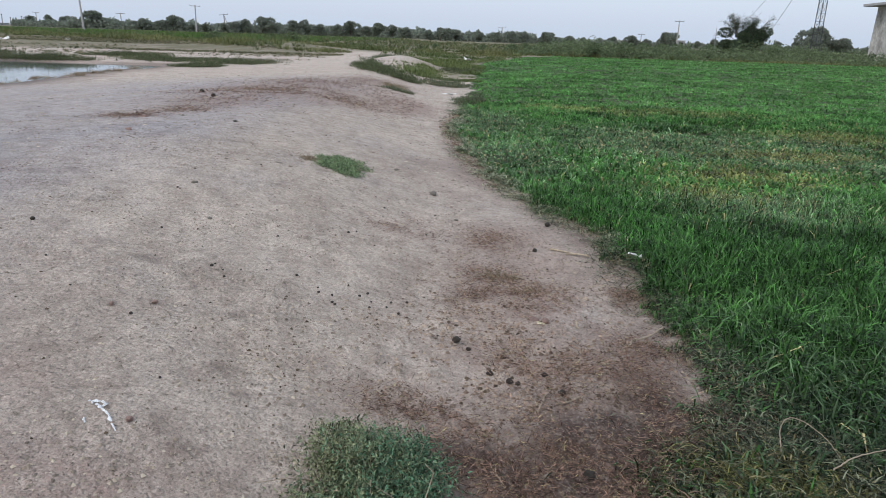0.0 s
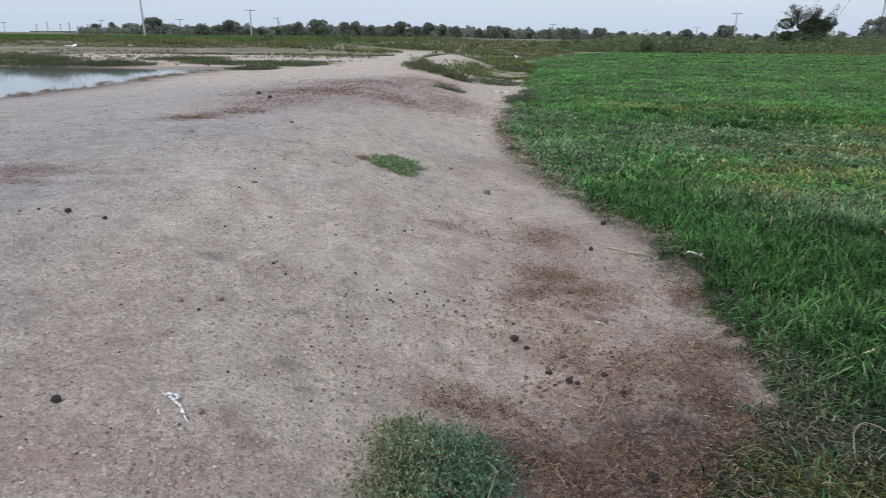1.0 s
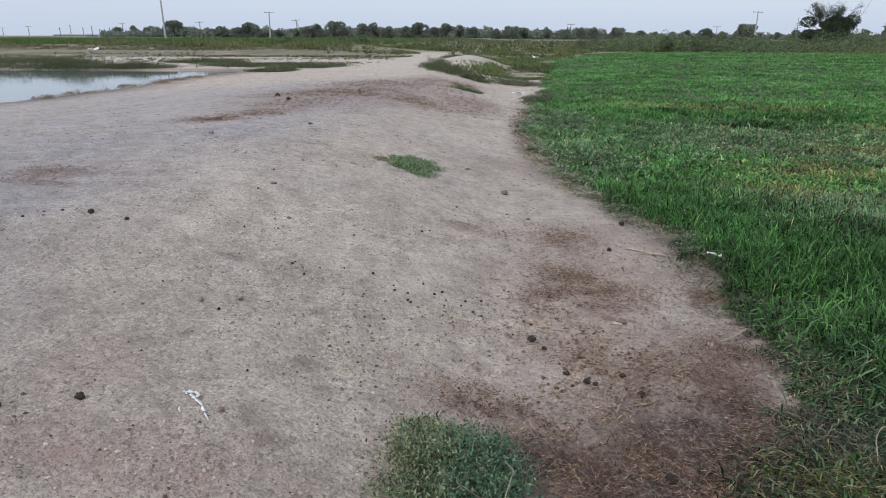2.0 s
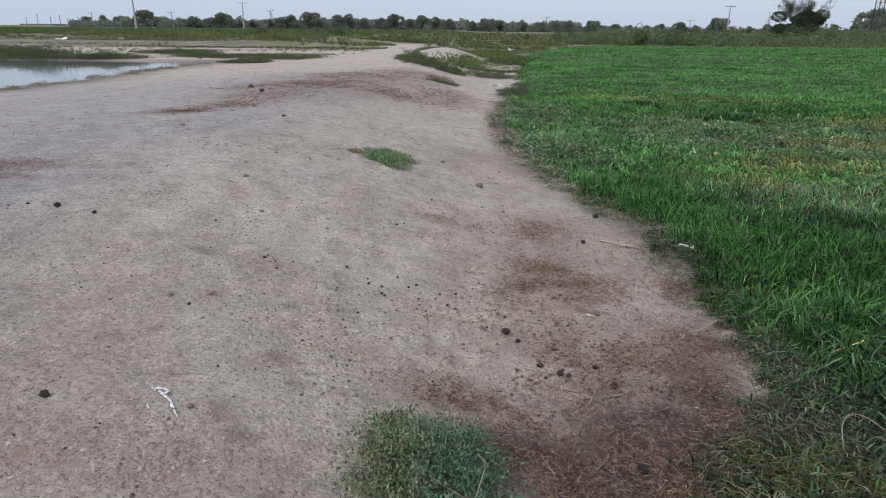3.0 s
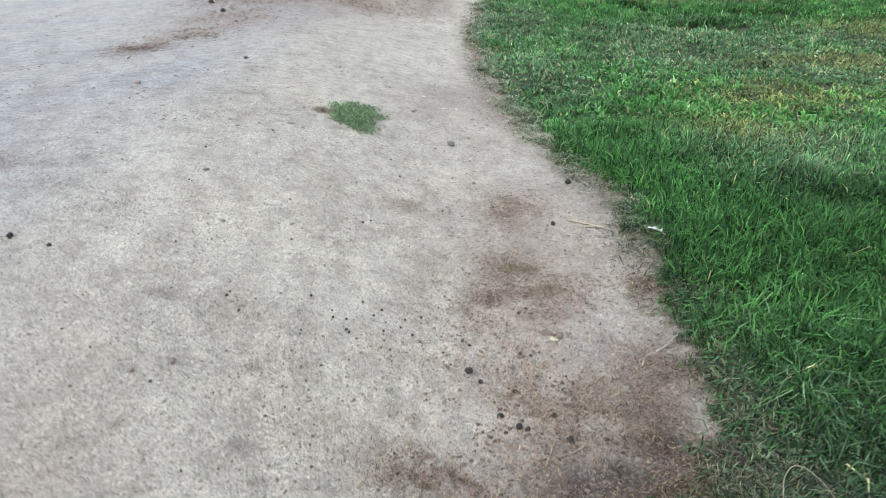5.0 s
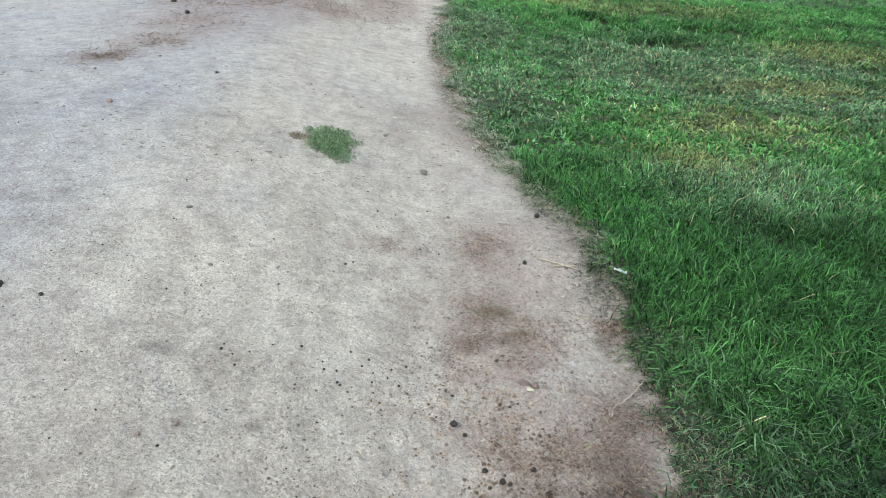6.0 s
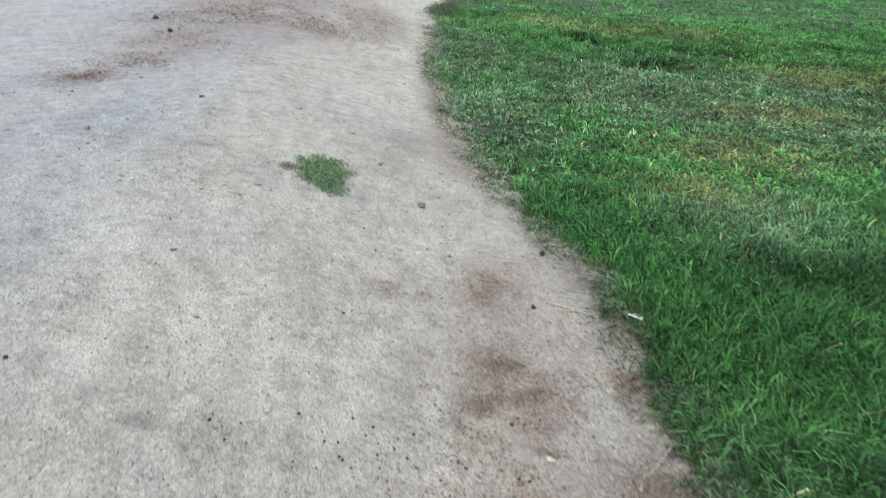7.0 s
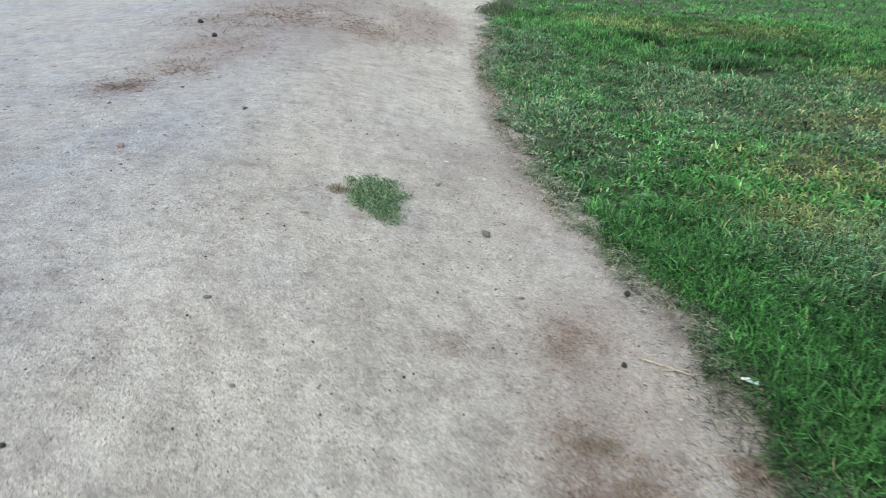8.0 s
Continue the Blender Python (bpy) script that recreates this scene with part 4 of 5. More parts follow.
gk = (gx < field_edge(gy) + 0.3) & (rng.random(n_far) < np.clip(value_noise(gx, gy * 1.6, 0.6, 86) * 3.0 - 0.95, 0.03, 1)) & (bare_heap(gx, gy) < 0.3)
tall_grass("verge_grass", gx[gk], gy[gk], 0.13, 0.028, (0.070, 0.105, 0.040), (0.155, 0.185, 0.075), "low rough green weed between bare bank and field", rng, 9, 0.8, False, 0.75)
n_far = 15000
gx, gy = rng.uniform(-170, -12, n_far), 58 + 110 * rng.random(n_far) ** 1.4
tall_grass("crop", gx, gy, 0.34, 0.1, (0.065, 0.13, 0.038), (0.115, 0.19, 0.06), "green standing crop on the far field", rng, 7, 0.12, True)
n_far = 14000
gx, gy = rng.uniform(-45, 110, n_far), 58 + 110 * rng.random(n_far) ** 1.3
tall_grass("scrub_grass", gx, gy, 0.34, 0.11, (0.085, 0.115, 0.055), (0.185, 0.185, 0.11), "rough green-grey scrubland grass", rng, 8, 0.3, False, 0.6)


def scrub_belt(r):
    """Low tangled scrub in hummocks behind the field, its leaves too many to count."""
    n = 46000
    x, y = r.uniform(4.5, 50, n), 52 + 26 * r.random(n) ** 1.3
    hum = np.clip(value_noise(x, y, 0.3, 87) * 2.2 - 0.5, 0.08, 1.25) * ease((x - 3 - 0.12 * (y - 52)) / 5)
    ok = (r.random(n) < hum + 0.1) & (y > 52.5 + 3 * value_noise(x, y * 0, 0.2, 88))
    x, y, hum = x[ok], y[ok], hum[ok]
    n = len(x)
    z = land(x, y) + 1.25 * hum * r.random(n) ** 0.7 * (0.75 + 0.35 * ease((y - 56) / 12))
    v, f = leaves(np.stack([x, y, z], -1), r.normal(0, 1, (n, 3)) + np.array([0, 0, 0.4]), r.uniform(0.12, 0.34, n), r.uniform(0.05, 0.15, n), r)
    return tagged(new("scrub", mesh_of("scrub", v, f, M_SCRUB)), "low tangled grey-green scrub behind the field", "scrub", kind="stuff")


scrub_belt(rng)


def crown_mesh(name, width, height, n, leaf, mat, r, lobes=7, base=0.25, plump=1.0):
    """A crown of leafy lobes with an uneven outline and gaps."""
    c = np.stack([r.normal(0, width * 0.24, lobes), r.normal(0, width * 0.24, lobes), height * r.uniform(base + 0.12, 0.82, lobes)], -1)
    c[:, :2] = np.clip(c[:, :2], -0.33 * width, 0.33 * width)
    c[0] = (0, 0, height * 0.72)
    rad = plump * np.stack([width * r.uniform(0.17, 0.31, lobes)] * 2 + [height * r.uniform(0.13, 0.24, lobes)], -1)
    k = r.integers(0, lobes, n)
    d = unit(r.normal(size=(n, 3)))
    p = c[k] + d * rad[k] * (0.55 + 0.5 * r.random((n, 1)) ** 0.5)
    p[:, 2] = np.clip(p[:, 2], height * base * r.uniform(0.5, 1.2, n), height)
    way = d + r.normal(0, 0.8, (n, 3))
    v, f = leaves(p, way, leaf * r.uniform(0.7, 1.4, n), leaf * r.uniform(0.5, 0.9, n), r)
    return mesh_of(name, v, f, mat), c


def trunk_mesh(name, height, radius, tips, r):
    fork = np.array([0, 0, height * 0.28])
    paths = [[np.array([0, 0, -0.25]), fork * 0.5 + np.array([radius * 0.4, 0, 0]), fork]]
    radii = [(radius, radius * 0.75)]
    for t in tips:
        mid = (fork + t) / 2 + r.normal(0, height * 0.04, 3)
        paths.append([fork * 0.9, mid, t])
        radii.append((radius * 0.55, radius * 0.12))
    v, f = tubes(paths, radii, 6)
    return mesh_of(name, v, f, M_BARK, None, True)


def tree(width, height, n, leaf, mat, label, category, r, name="tree", lobes=8, base=0.2, group="", radius=None):
    root = new(name)
    tagged(root, label, category, group)
    crown, tips = crown_mesh(name + "_crown", width, height, n, leaf, mat, r, lobes, base)
    part("trunk", trunk_mesh(name + "_trunk", height, radius or height * 0.03, tips, r), root)
    part("crown", crown, root)
    return root


FAR_TREES = "distant row of trees"
kinds = [tree(9.0, 8.0, 1700, 0.95, M_HAZY_CROWN, "dense dark broad-crowned tree in a distant row", "tree", rng, lobes=9, base=0.1, group=FAR_TREES),
         tree(7.0, 7.0, 1400, 0.9, M_HAZY_CROWN, "rounded dark tree in a distant row", "tree", rng, lobes=7, base=0.08, group=FAR_TREES),
         tree(10.0, 7.2, 1700, 0.95, M_HAZY_CROWN, "wide low dark tree in a distant row", "tree", rng, lobes=10, base=0.08, group=FAR_TREES),
         tree(5.5, 9.0, 1200, 0.85, M_HAZY_CROWN, "taller uneven dark tree in a distant row", "tree", rng, lobes=8, base=0.15, group=FAR_TREES)]
used_kind = set()


def plant(kind, x, y, scale, turn):
    m = pose(x, y, on_land(x, y), 0, 0, turn) @ Matrix.Scale(scale, 4)
    if kind in used_kind:
        return copy_thing(kinds[kind], m)
    used_kind.add(kind)
    kinds[kind].matrix_basis = m
    return kinds[kind]


# slope to the side (x / y), distance, scale
ROW = [(-0.60, 300, 0.55), (-0.575, 310, 0.6), (-0.55, 300, 0.7), (-0.525, 290, 0.75), (-0.502, 270, 1.05), (-0.485, 280, 0.7), (-0.465, 285, 0.75), (-0.445, 270, 0.8),
       (-0.425, 270, 0.85), (-0.405, 265, 0.8), (-0.385, 270, 0.85), (-0.365, 265, 0.8), (-0.345, 265, 0.85), (-0.325, 260, 0.85), (-0.305, 255, 0.95), (-0.29, 260, 1.0), (-0.27, 255, 0.75),
       (-0.25, 255, 0.8), (-0.228, 250, 1.0), (-0.21, 255, 0.95), (-0.19, 255, 0.75), (-0.168, 250, 0.85), (-0.145, 255, 0.75), (-0.125, 250, 0.75), (-0.103, 250, 0.9), (-0.085, 255, 0.8),
       (-0.068, 250, 0.7), (-0.035, 255, 0.7), (-0.018, 250, 0.7), (0.002, 250, 0.8), (0.036, 250, 0.78), (0.062, 255, 0.7), (0.08, 250, 0.85), (0.1, 250, 0.75),
       (0.125, 262, 0.5), (0.145, 268, 0.55), (0.165, 260, 0.7), (0.18, 270, 0.5), (0.205, 270, 0.5), (0.225, 265, 0.55), (0.25, 262, 0.5), (0.315, 262, 0.55), (0.375, 250, 0.6), (0.395, 245, 0.55), (0.415, 240, 0.65), (0.27, 250, 0.55), (0.29, 240, 0.65), (0.335, 240, 0.55), (0.355, 220, 0.65), (0.44, 230, 0.5), (0.472, 200, 0.55),
       (0.50, 190, 0.85), (0.515, 195, 0.9), (0.53, 200, 0.85), (0.555, 190, 0.95), (0.6, 200, 0.9), (0.64, 210, 0.9)]
for k, (slope, dist, size) in enumerate(ROW):
    plant((k * 7 + k // 3) % 4, slope * dist, dist + rng.uniform(-6, 6), size * rng.uniform(0.95, 1.3) * (0.8 if slope < -0.3 else 1.0), rng.uniform(0, 360))

n_hedge = 30000
hx = rng.uniform(-0.62, 0.70, n_hedge)
hy = rng.uniform(262, 300, n_hedge)
hz = 3.5 * rng.random(n_hedge) ** 1.15 * np.where(hx > 0.115, 0.42, 1.0) * np.where(hx < -0.54, 0.6, 1.0) * (0.45 + 0.8 * value_noise(hx * 90, hx * 0, 1.0, 91))
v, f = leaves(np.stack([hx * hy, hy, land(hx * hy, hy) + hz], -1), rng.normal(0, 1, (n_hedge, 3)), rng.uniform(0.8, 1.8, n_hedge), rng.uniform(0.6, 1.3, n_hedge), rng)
tagged(new("undergrowth", mesh_of("undergrowth", v, f, M_HAZY_CROWN)), "dark undergrowth below the distant trees", "undergrowth", kind="stuff")

# scrub beyond the field
bush_kinds = [tree(2.6, 1.5, 900, 0.16, M_SCRUB, "low green scrub bush behind the field", "bush", rng, "bush", 7, 0.05, "scrub behind the field", 0.05),
              tree(3.4, 1.2, 900, 0.17, M_SCRUB, "spreading green scrub bush behind the field", "bush", rng, "bush", 9, 0.03, "scrub behind the field", 0.05)]
first = [True, True]
BUSHES = [(11, 55, 0.76), (13.2, 55, 0.99), (15.5, 56, 0.81), (18, 57, 0.65), (20.5, 57, 0.59), (23.5, 58, 0.65), (26, 66, 0.86), (25, 60, 0.54), (29.5, 66, 0.99), (31.5, 66, 0.86), (33.5, 68, 0.99), (8.5, 60, 0.65), (10, 64, 0.76),
          (21.5, 74, 0.74), (25, 78, 0.81), (30, 80, 0.81), (36, 78, 0.68), (18, 82, 0.74), (14, 78, 0.68), (35, 90, 0.87), (42, 95, 0.87), (28, 95, 0.99), (22, 100, 0.99), (16, 100, 0.87), (9, 90, 0.74), (33, 105, 1.1), (39, 84, 0.68),
          (43, 82, 0.74), (46, 83, 0.81), (40, 110, 1.1), (26, 120, 1.1), (33, 125, 1.1), (20, 128, 1.1), (46, 118, 1.1), (3, 70, 0.54), (5.5, 66, 0.65), (-2, 75, 0.45), (-14, 62, 0.65), (-17, 66, 0.54), (-19.5, 58, 0.54)]
for k, (bx, by, size) in enumerate(BUSHES):
    m = pose(bx, by, on_land(bx, by), 0, 0, rng.uniform(0, 360)) @ Matrix.Scale(size, 4)
    if first[k % 2]:
        first[k % 2] = False
        bush_kinds[k % 2].matrix_basis = m
    else:
        copy_thing(bush_kinds[k % 2], m)


def thorn_bush(x, y, r):
    """The big dark bush: crown of leafy lobes low down, bare twiggy sprays above."""
    root = thing("thorn_bush", x, y, on_land(x, y), "tall dark thorny bush with bare twiggy top", "bush")
    crown, tips = crown_mesh("thorn_crown", 4.2, 3.1, 18000, 0.15, M_THORN, r, 34, -0.08, 0.62)
    part("trunk", trunk_mesh("thorn_trunk", 3.0, 0.09, tips, r), root)
    part("crown", crown, root)
    for i in range(26):
        a = r.uniform(0, 2 * np.pi)
        b = np.array([math.cos(a) * 0.9, math.sin(a) * 0.6, 2.0])
        e = np.array([math.cos(a) * r.uniform(0.6, 2.6), math.sin(a) * 1.6, r.uniform(2.9, 4.15)])
        m = (b + e) / 2 + np.array([0, 0, 0.35])
        paths, radii = [[b, m, e]], [(0.025, 0.008)]
        for j in range(9):
            t = r.uniform(0.35, 1)
            q = b * (1 - t) ** 2 + 2 * m * t * (1 - t) + e * t * t
            paths.append([q, q + r.normal(0, 0.15, 3) + np.array([0, 0, 0.1]), q + r.normal(0, 0.3, 3) + np.array([0, 0, 0.12])])
            radii.append((0.009, 0.004))
        v, f = tubes(paths, radii, 4)
        spray = part("spray", mesh_of("spray", v, f, M_BARK), root, "bare twiggy spray")
        k = 150
        t = r.uniform(0.3, 1, k)[:, None]
        q = b * (1 - t) ** 2 + 2 * m * t * (1 - t) + e * t * t + r.normal(0, 0.16, (k, 3))
        v, f = leaves(q, r.normal(0, 1, (k, 3)), r.uniform(0.06, 0.15, k), r.uniform(0.03, 0.07, k), r)
        part("leaves", mesh_of("spray_leaves", v, f, M_THORN), spray)
    return root


thorn_bush(28.3, 70, rng)
# ---- built things in the distance ----
def box(bm, cx, cy, cz, sx, sy, sz, turn=0.0):
    m = Matrix.Translation((cx, cy, cz)) @ Matrix.Rotation(turn, 4, "Z") @ Matrix.Diagonal((sx, sy, sz, 1))
    return bmesh.ops.create_cube(bm, size=1.0, matrix=m)["verts"]


def utility_pole(x, y, height, lean=0.0, turn=0.0, arm=2.4, strut=False, radius=0.16):
    root = thing("utility_pole", x, y, on_land(x, y), "slender grey concrete power pole with a crossarm on top", "pole", "power line poles")
    root.matrix_basis = pose(x, y, on_land(x, y) - 0.1, 0, lean, turn)
    v, f = tubes([[(0, 0, -0.4), (0, 0, height * 0.5), (0, 0, height)]], [(radius * 1.2, radius * 0.75)], 8)
    part("shaft", mesh_of("pole_shaft", v, f, M_CONCRETE), root)
    bm = bmesh.new()
    box(bm, 0, 0.1, height - 0.25, arm, 0.14, 0.16)
    bmesh.ops.bevel(bm, geom=bm.edges[:], offset=0.02, segments=1, affect="EDGES")
    bar = part("crossarm", bm_mesh("crossarm", bm, M_STEEL), root, "steel crossarm")
    for k in (-0.46, 0.0, 0.46):
        v, f = tubes([[(k * arm, 0.1, height - 0.18), (k * arm, 0.1, height - 0.02), (k * arm, 0.1, height + 0.16)]], [(0.07, 0.04)], 6)
        part("insulator", mesh_of("insulator", v, f, M_STEEL), bar, "small insulator")
    if strut:
        v, f = tubes([[(1.6, 0.2, -0.3), (0.9, 0.2, height * 0.45), (0.25, 0.1, height * 0.9)]], [(0.16, 0.12)], 6)
        part("strut", mesh_of("strut", v, f, M_CONCRETE), root, "slanting support pole")
    return root


utility_pole(-67.6, 130, 9.0, -1.6, 25)
utility_pole(-0.465 * 300, 300, 6.6, -3, 25, 3.5, radius=0.22)
utility_pole(-0.361 * 240, 240, 8.6, 0.5, 20, 3.4, radius=0.22)
utility_pole(-0.319 * 270, 270, 6.8, -6, 20, 3.2, True, radius=0.22)
utility_pole(0.067 * 330, 330, 6.6, 0, 0, 3.4, radius=0.26)
utility_pole(0.311 * 220, 220, 8.3, 1.0, 0, 2.9, radius=0.2)
utility_pole(-0.585 * 380, 380, 7.6, 0, 30, 3, radius=0.25)
utility_pole(0.261 * 300, 300, 5.2, 0, 0, 3, radius=0.2)
utility_pole(-0.735 * 420, 420, 6.6, 0, 30, 3, radius=0.25)
utility_pole(-0.777 * 420, 420, 5.8, 0, 30, 3, radius=0.25)


def mast(x, y, height):
    root = thing("antenna_mast", x, y, on_land(x, y), "thin mast with short stubby arms above the scrub", "mast")
    v, f = tubes([[(0, 0, -0.2), (0.05, 0, height * 0.5), (0, 0, height)]], [(0.07, 0.03)], 6)
    part("shaft", mesh_of("mast_shaft", v, f, M_STEEL), root)
    for k, z in enumerate((0.6, 0.68, 0.76)):
        v, f = tubes([[(-0.45 + 0.1 * k, 0, height * z), (0, 0, height * z + 0.05), (0.45 - 0.1 * k, 0, height * z + 0.1)]], [(0.04, 0.03)], 5)
        part("arm", mesh_of("mast_arm", v, f, M_STEEL), root)
    return root


mast(0.364 * 105, 105, 3.7)


def lattice_tower(x, y, height, base, top):
    root = thing("lattice_tower", x, y, on_land(x, y), "tall grey steel lattice tower with guy wires", "tower")
    root.matrix_basis = pose(x, y, on_land(x, y), 0, 0, 18)
    half = lambda z: (base + (top - base) * min(1.0, z / 6.0)) / 2
    corner = ((-1, -1), (1, -1), (1, 1), (-1, 1))
    for sx, sy in corner:
        pts = [(sx * half(z), sy * half(z), z) for z in (-0.2, 2, 4, 6, height * 0.6, height)]
        v, f = tubes([pts], [(0.04, 0.035)], 6)
        part("leg", mesh_of("tower_leg", v, f, M_TOWER), root)
    step = 0.75
    for i in range(int(height / step)):
        z0, z1 = i * step, (i + 1) * step
        paths = []
        for a in range(4):
            p, q = corner[a], corner[(a + 1) % 4]
            lo, hi = half(z0), half(z1)
            p0, q1 = np.array([p[0] * lo, p[1] * lo, z0]), np.array([q[0] * hi, q[1] * hi, z1])
            q0, p1 = np.array([q[0] * lo, q[1] * lo, z0]), np.array([p[0] * hi, p[1] * hi, z1])
            for s, e in ((p0, q1), (q0, p1), (p1, q1)):
                paths.append([s, (s + e) / 2, e])
        v, f = tubes(paths, [(0.018, 0.018)] * len(paths), 4)
        part("bracing", mesh_of("bracing", v, f, M_TOWER), root)
    for gx, gy, gz in ((-6.1, 1.5, 11.6), (-10.0, 2.5, 12.8), (9, 10, 12), (5, -12, 12)):
        a, b = np.array([0, 0, gz]), np.array([gx, gy, 0.0])
        v, f = tubes([[a, (a + b) / 2 - np.array([0, 0, 0.15]), b]], [(0.016, 0.016)], 4)
        part("guy_wire", mesh_of("guy_wire", v, f, M_TOWER), root, "thin steel guy wire")
    return root


lattice_tower(0.512 * 71 - 0.6, 71, 20, 0.58, 0.5)


def pump_house(x, y):
    """A square plastered hut with a flat overhanging roof."""
    root = thing("pump_house", x, y, on_land(x, y), "stained plastered hut with flat overhanging concrete roof", "house")
    root.matrix_basis = pose(x, y, on_land(x, y), 0, 0, -6)
    bm = bmesh.new()
    for p in box(bm, 0, 0, 2.6, 4.9, 4.9, 5.6):
        if p.co.z < 0:
            p.co.x *= 1.04
            p.co.y *= 1.04
    bmesh.ops.bevel(bm, geom=bm.edges[:], offset=0.05, segments=2, affect="EDGES")
    part("wall", bm_mesh("hut_wall", bm, M_PLASTER), root)
    bm = bmesh.new()
    box(bm, 0, 0, 5.5, 6.9, 6.9, 0.24)
    bmesh.ops.bevel(bm, geom=bm.edges[:], offset=0.03, segments=2, affect="EDGES")
    part("roof", bm_mesh("hut_roof", bm, M_CONCRETE), root, "flat grey concrete roof slab")
    for wx, wz, ws in ((-1.3, 4.9, 0.4), (-1.7, 1.2, 0.3), (0.6, 4.9, 0.4)):
        bm = bmesh.new()
        box(bm, wx, -2.47 - 0.018 * (5.4 - wz), wz, ws, 0.14, ws)
        part("opening", bm_mesh("hut_opening", bm, M_DARK), root, "small dark opening")
    return root


pump_house(44.3, 70)


def rubble_heap(x, y, r):
    root = thing("rubble_heap", x, y, on_land(x, y), "low heap of grey broken rubble along the field", "rubble")
    for i in range(60):
        bm = bmesh.new()
        bmesh.ops.create_icosphere(bm, subdivisions=1, radius=r.uniform(0.08, 0.19))
        for p in bm.verts:
            p.co *= r.uniform(0.75, 1.2)
        ex = r.normal(0, 2.6)
        part("stone", bm_mesh("rubble_stone", bm, M_STONE), root, "", pose(ex, r.normal(0, 0.7), r.uniform(0.05, 0.3), r.uniform(0, 360), r.uniform(0, 360), 0))
    return root


rubble_heap(38.5, 63, rng)


def far_building(x, y, sx, sy, sz, label, steps=()):
    root = thing("far_building", x, y, on_land(x, y), label, "building", "buildings on the skyline")
    bm = bmesh.new()
    box(bm, 0, 0, sz / 2 - 0.2, sx, sy, sz)
    bmesh.ops.bevel(bm, geom=bm.edges[:], offset=0.06, segments=1, affect="EDGES")
    part("wall", bm_mesh("far_wall", bm, M_RENDERFAR), root)
    bm = bmesh.new()
    box(bm, 0, 0, sz - 0.1, sx + 0.5, sy + 0.5, 0.3)
    part("roof", bm_mesh("far_roof", bm, M_CONCRETE), root, "flat roof slab")
    k = max(2, int(sx / 4))
    for i in range(k):
        bm = bmesh.new()
        box(bm, -sx / 2 + sx * (i + 0.5) / k, -sy / 2, sz * 0.55, 1.0, 0.08, 1.1)
        part("window", bm_mesh("far_window", bm, M_DARK), root, "dark window")
    return root


far_building(0.122 * 330, 330, 10, 8, 2.2, "low pale building far off on the skyline")
far_building(0.152 * 330, 330, 6, 8, 2.7, "small pale block far off on the skyline")
far_building(0.235 * 300, 300, 13, 8, 2.3, "long low grey building far off on the skyline")
far_building(0.313 * 250, 252, 4.0, 6, 2.6, "small white two-level building far off on the skyline")
far_building(-0.0 * 300 - 1.5, 306, 7, 6, 2.6, "low pale hut among distant trees")
far_building(-0.06 * 300, 300, 6, 6, 2.4, "low pale hut among distant trees")
far_building(-0.66 * 600, 600, 30, 20, 1.8, "low grey factory shed far off on the skyline")


def chimney(x, y, height, radius):
    root = thing("chimney", x, y, on_land(x, y), "slim dark factory chimney far off on the skyline", "chimney", "chimneys on the skyline")
    v, f = tubes([[(0, 0, -0.3), (0, 0, height * 0.5), (0, 0, height)]], [(radius, radius * 0.8)], 10)
    part("stack", mesh_of("stack", v, f, M_CONCRETE), root)
    v, f = tubes([[(0, 0, height - 0.8), (0, 0, height - 0.4), (0, 0, height)]], [(radius * 1.05, radius * 1.05)], 10)
    part("rim", mesh_of("stack_rim", v, f, M_DARK), root, "dark sooty rim")
    return root


for slope, height in ((-0.685, 9), (-0.668, 12), (-0.648, 9.5), (-0.634, 11), (-0.622, 8), (-0.606, 9.5), (-0.567, 8)):
    chimney(slope * 600, 600, height * 0.8, 0.42)


# ---- small things lying on the bank ----
def lump_mesh(name, mat, r, rough=0.12, sub=2, squash=0.8):
    bm = bmesh.new()
    bmesh.ops.create_icosphere(bm, subdivisions=sub, radius=1.0)
    seed = Vector((r.uniform(0, 50), r.uniform(0, 50), r.uniform(0, 50)))
    for p in bm.verts:
        p.co *= 1 + rough * 2 * noise.noise(p.co * 1.6 + seed) + rough * noise.noise(p.co * 4.1 + seed)
        p.co.z *= squash
    return bm_mesh(name, bm, mat, True)


pellet_meshes = [lump_mesh("pellet", M_DUNG, rng, 0.1, 1, 0.85) for k in range(4)]
PELLETS = [(-0.72, 2.09), (-0.72, 2.12), (-0.68, 2.07), (-0.66, 2.02), (-0.63, 2.09), (-0.48, 2.19), (-0.57, 2.16), (-0.39, 2.09), (-0.35, 2.1), (-0.34, 2.04), (-0.27, 2.15), (-0.25, 2.2),
           (-0.23, 2.13), (-0.23, 2.08), (-0.18, 2.12), (-0.17, 2.17), (-0.14, 2.09), (-0.12, 2.2), (-0.58, 1.36), (-0.76, 1.63), (-0.82, 5.16), (-0.15, 4.92), (-1.42, 6.47), (-1.38, 6.57),
           (-0.44, 2.71), (-0.4, 2.79), (-0.37, 2.81), (-0.4, 2.13), (-0.33, 2.03), (0.0, 3.1), (-0.3, 3.21), (-0.31, 3.39), (-0.22, 3.4), (-1.51, 2.28), (-1.63, 2.3), (-1.68, 2.27), (-1.71, 2.2), (-1.9, 4.02)]
LOOSE = [(rng.normal(-0.2, 0.7), rng.uniform(1.6, 7.0)) for k in range(60)]


